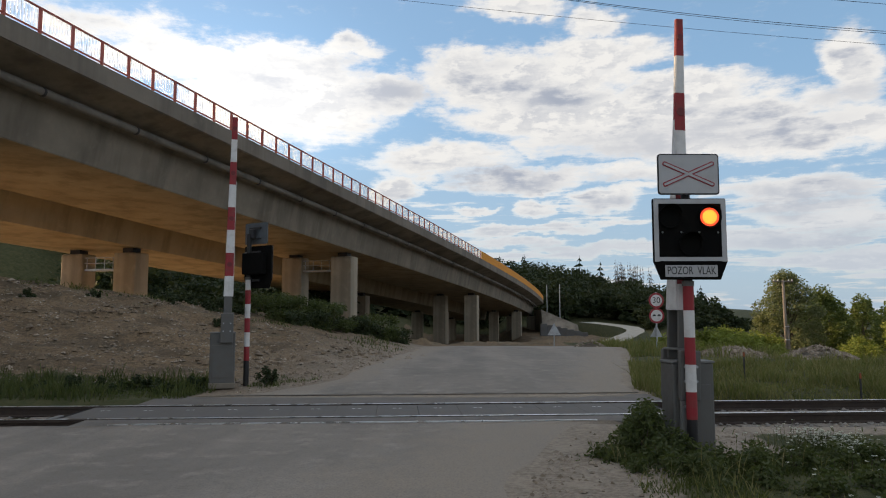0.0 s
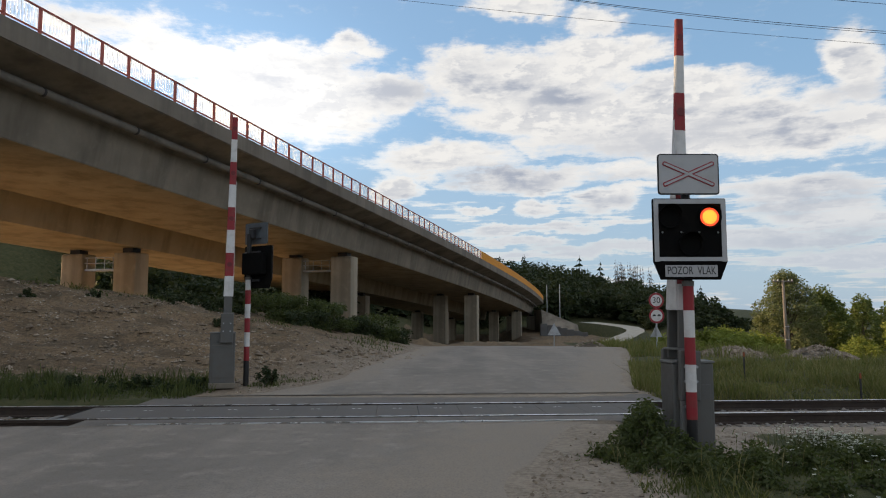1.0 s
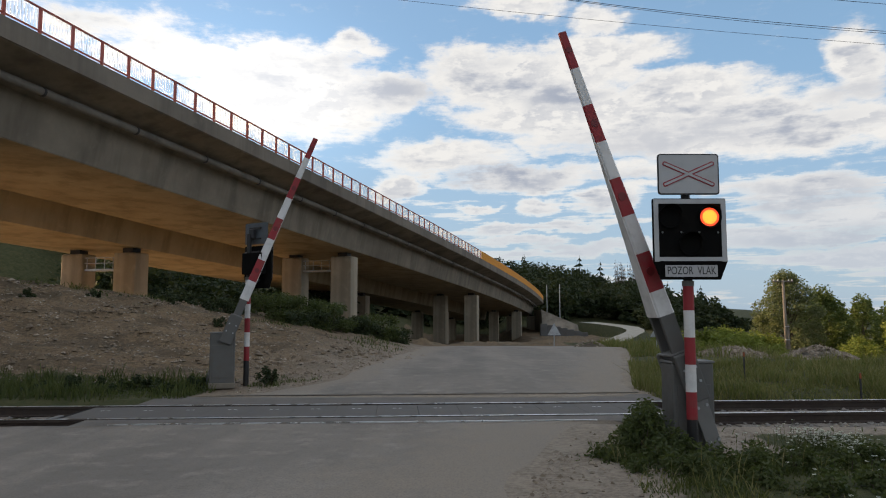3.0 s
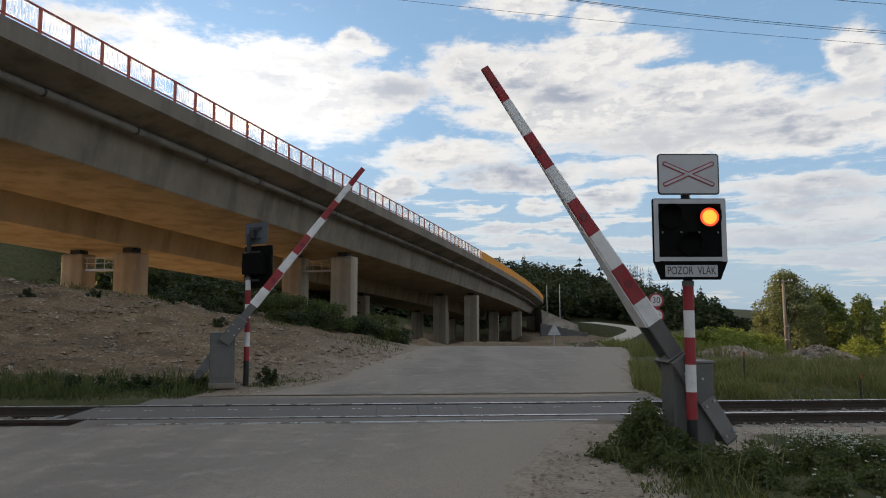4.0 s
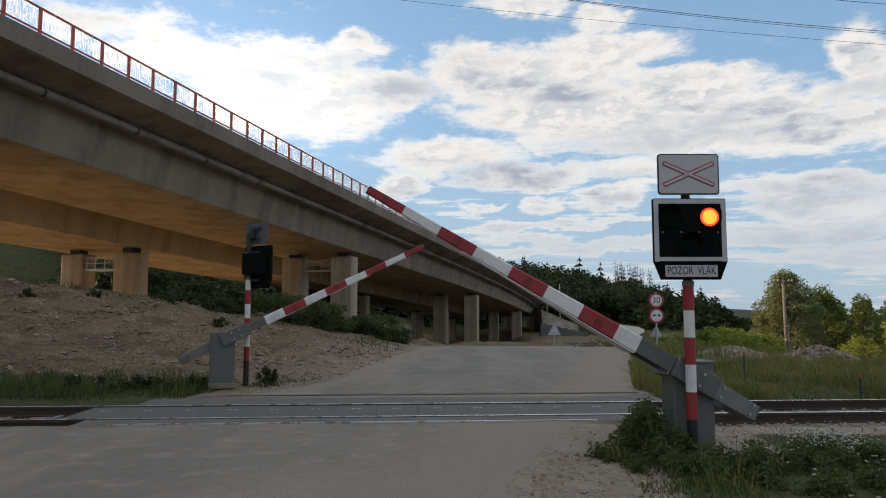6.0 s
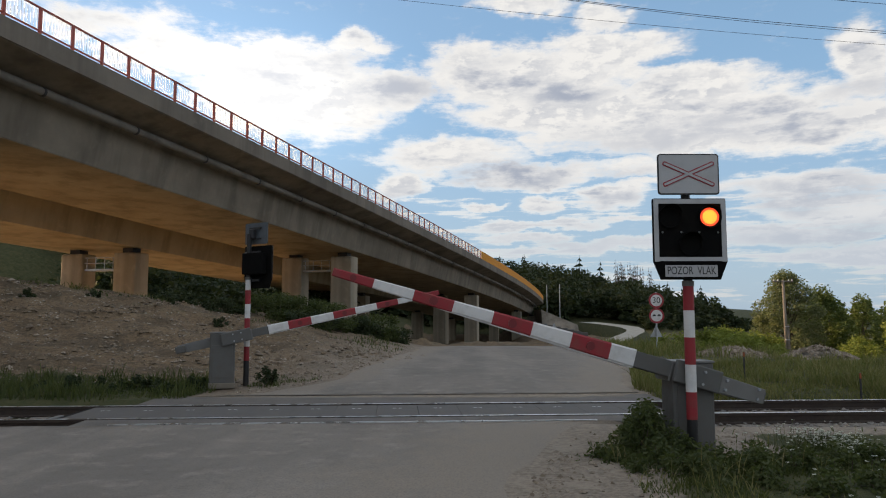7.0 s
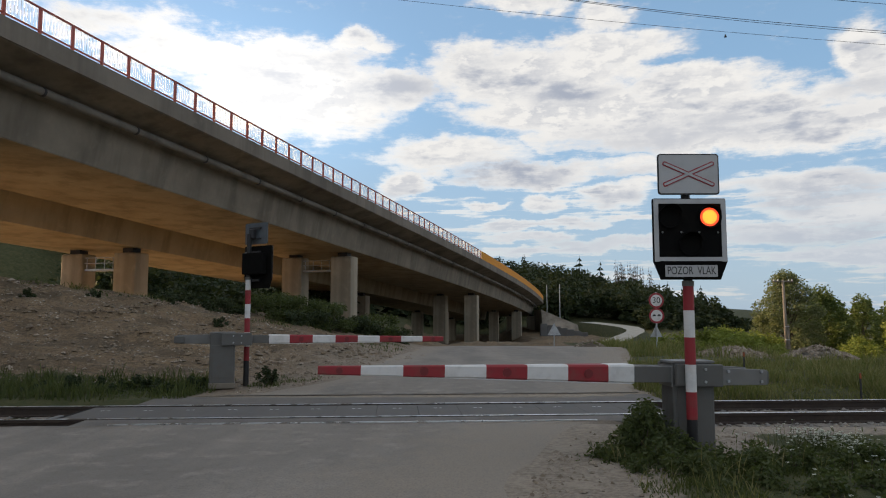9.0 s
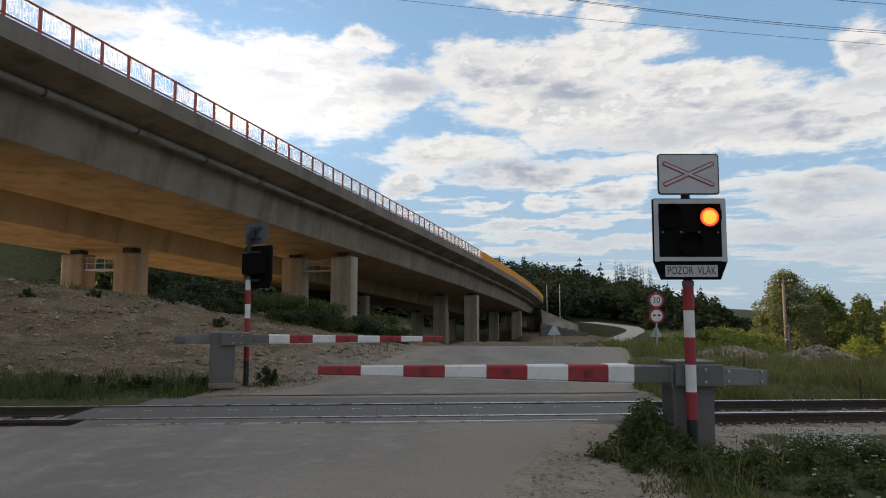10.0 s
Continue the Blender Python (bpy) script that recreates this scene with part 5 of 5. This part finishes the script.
STONE = stone_material("field_stones", (0.15, 0.11, 0.075), (0.38, 0.32, 0.25))
BALLAST = stone_material("ballast_stones", (0.16, 0.15, 0.14), (0.36, 0.34, 0.31))


def stones():
    rng = random.Random(71)
    g = Geo()
    for k in range(7500):
        y = 15.2 + 10 * rng.random()
        x = -3 - 14 * rng.random() + (y - 15) * 0.25
        s = 0.01 + 0.065 * rng.random() ** 6
        if rng.random() < 0.004:
            s = rng.uniform(0.07, 0.15)
        stone_geo(g, rng, x, y, ground_at(x, y) + 0.2 * s, s)
    for k in range(900):
        y = 4.6 + 5.2 * rng.random()
        l, r = edges_at(y)
        x = r + rng.uniform(-0.15, 1.3) * rng.random() + (rng.uniform(0, 3) if y > 8 else 0)
        stone_geo(g, rng, x, y, ground_at(x, y) + 0.003, 0.008 + 0.035 * rng.random() ** 4)
    for k in range(500):
        y = rng.uniform(14, 30)
        l, r = edges_at(y)
        x = l - abs(rng.gauss(0, 0.5))
        stone_geo(g, rng, x, y, ground_at(x, y), 0.015 + 0.05 * rng.random() ** 3)
    lumps = Geo()
    for k in range(6500):
        y = 15.6 + 12 * rng.random()
        x = -3.6 - 15 * rng.random() + (y - 15) * 0.2
        if noise.noise((x * 0.55, y * 0.8, 41)) < 0.02:
            continue
        c = 0.02 + 0.1 * rng.random() ** 4
        stone_geo(lumps, rng, x, y, ground_at(x, y) + 0.05 * c, c)
    tagged(part("clods", lumps, stone_material("earth_clods", (0.1, 0.072, 0.045), (0.23, 0.165, 0.1))), "brown clods of earth on the bank", "earth", kind="stuff")
    tagged(part("stones", g, STONE), "pale loose stones strewn over the earth", "stones", kind="stuff")
    b = Geo()
    for k in range(9000):
        u = rng.uniform(3.9, 16) if rng.random() < 0.72 else rng.uniform(-16, -6.1)
        v = rng.uniform(-2.1, 2.1)
        p = TRACK @ Vector((u, v, 0))
        top = -0.17 - 0.1 * max(0, (abs(v) - 1.5))
        stone_geo(b, rng, p.x, p.y, top + rng.uniform(-0.02, 0.03), rng.uniform(0.025, 0.05))
    tagged(part("ballast", b, BALLAST), "grey crushed stone track ballast", "ballast", kind="stuff")


stones()


def rubble_heap(m, w, d, h, label, mat, seed, n=700, s0=0.08):
    rng = random.Random(seed)
    t = thing("rubble_heap", m, label, "heap", "heaps")
    g = Geo()
    rows = []
    for i in range(15):
        row = []
        for j in range(15):
            x, y = (i / 14 - 0.5) * w, (j / 14 - 0.5) * d
            r = math.hypot(x / (w / 2), y / (d / 2))
            row.append((x, y, h * max(0, 1 - r) ** 0.8 * (0.8 + 0.5 * noise.noise((x * 1.5, y * 1.5, seed))) - 0.1))
        rows.append(row)
    g.sweep(rows, False)
    part("mound", g, mat, t, smooth=True)
    st = Geo()
    for k in range(n):
        a, r = rng.uniform(0, 6.28), math.sqrt(rng.random())
        x, y = r * math.cos(a) * w / 2, r * math.sin(a) * d / 2
        stone_geo(st, rng, x, y, h * max(0, 1 - r) ** 0.8 * 0.95, s0 * rng.uniform(0.4, 1.5))
    tagged(part("rubble", st, STONE if mat is not LEAF_DARK else BARK, t), kind="stuff")


def concrete_edging(x0, x1, y, z):
    e = Geo().box(((x0 + x1) / 2, y, z - 0.2), (x1 - x0, 0.35, 0.4))
    tagged(part("concrete_edging", e, PIER, bevel=0.02), "pale concrete edging along the meadow track", "edging", "edgings of the meadow track")


concrete_edging(12.6, 15.1, 30.0, -0.62)
concrete_edging(16.7, 20.0, 30.0, -0.72)
EARTH_HEAP = concrete_material("heap_earth", (0.3, 0.27, 0.23), (0.2, 0.18, 0.15))
rubble_heap(pose(13.4, 25.5, gz(13.4, 25.5) - 0.05), 3.0, 2.2, 0.6, "grey-brown rubble heap in the meadow", EARTH_HEAP, 81)
rubble_heap(pose(10.1, 25.0, gz(10.1, 25.0) - 0.05), 2.8, 1.8, 0.36, "pale stone heap in the meadow", EARTH_HEAP, 82, 900, 0.1)
rubble_heap(pose(6.9, 33.6, gz(6.9, 33.6)), 1.5, 1.0, 0.4, "dark heap of soil by the road crest", BARK, 83, 120, 0.05)


# ---- what moves ----
def swing(rows, pivot):
    return [(t, pose(pivot[0], 0, pivot[1], 0, -a, 0)) for t, a in rows]


def motions():
    walk(near_boom, swing([(0, 91.57), (1.4, 91.57), (1.7, 90.13), (2.0, 85.8), (2.5, 78.58), (3.0, 71.08), (4.0, 56.7), (4.5, 49.82), (5.0, 42.94), (5.5, 36.17), (6.2, 26.8), (7.0, 15.88), (7.5, 9.02), (7.85, 3.7), (7.98, 1.67), (8.1, 1.19), (10, 1.19)], PIVOT_NEAR))
    walk(far_boom, swing([(0, 89.35), (1.4, 89.35), (1.7, 87.96), (2.0, 83.33), (2.5, 75.54), (3.0, 67.98), (4.0, 53.04), (4.5, 46.08), (5.0, 39.71), (5.5, 32.64), (6.2, 23.0), (7.0, 12.29), (7.5, 5.87), (7.85, 0.51), (8.0, -0.56), (10, -0.56)], PIVOT_FAR))
    # the two red lamps light in turn: the lit lens comes forward, the unlit one sits back in its box
    to_left = (0.45, 1.42, 2.36, 3.34, 4.3, 5.25, 6.25, 7.17, 8.28, 9.15)
    to_right = (0.88, 1.87, 2.85, 3.85, 4.8, 5.76, 6.72, 7.66, 8.68, 9.62)
    changes = sorted([(t, 0) for t in to_left] + [(t, 1) for t in to_right])
    for k, (lens, lx, lz, y) in enumerate(lamps):
        def seat(on):
            return pose(lx, y - 0.026 if on else y + 0.05, lz)
        now = k == 1
        rows = [(0, seat(now))]
        for t, side in changes:
            rows.append((t - 0.034, seat(now)))
            now = side == k
            rows.append((t, seat(now)))
        rows.append((10, seat(now)))
        walk(lens, rows)
    # an insect darts down past the lens
    high, low = pose(1.24, 3.0, 3.2), pose(1.24, 3.0, 2.76)
    walk(fly, [(0, high), (8.92, high), (9.0, low), (9.08, high), (10, high)])
    # slow drift of the clouds
    walk(clouds, [(0, pose(0, 0, 0, 0, 0, 0.3)), (10, pose(0, 0, 0, 0.45, 0, -0.55))])


motions()
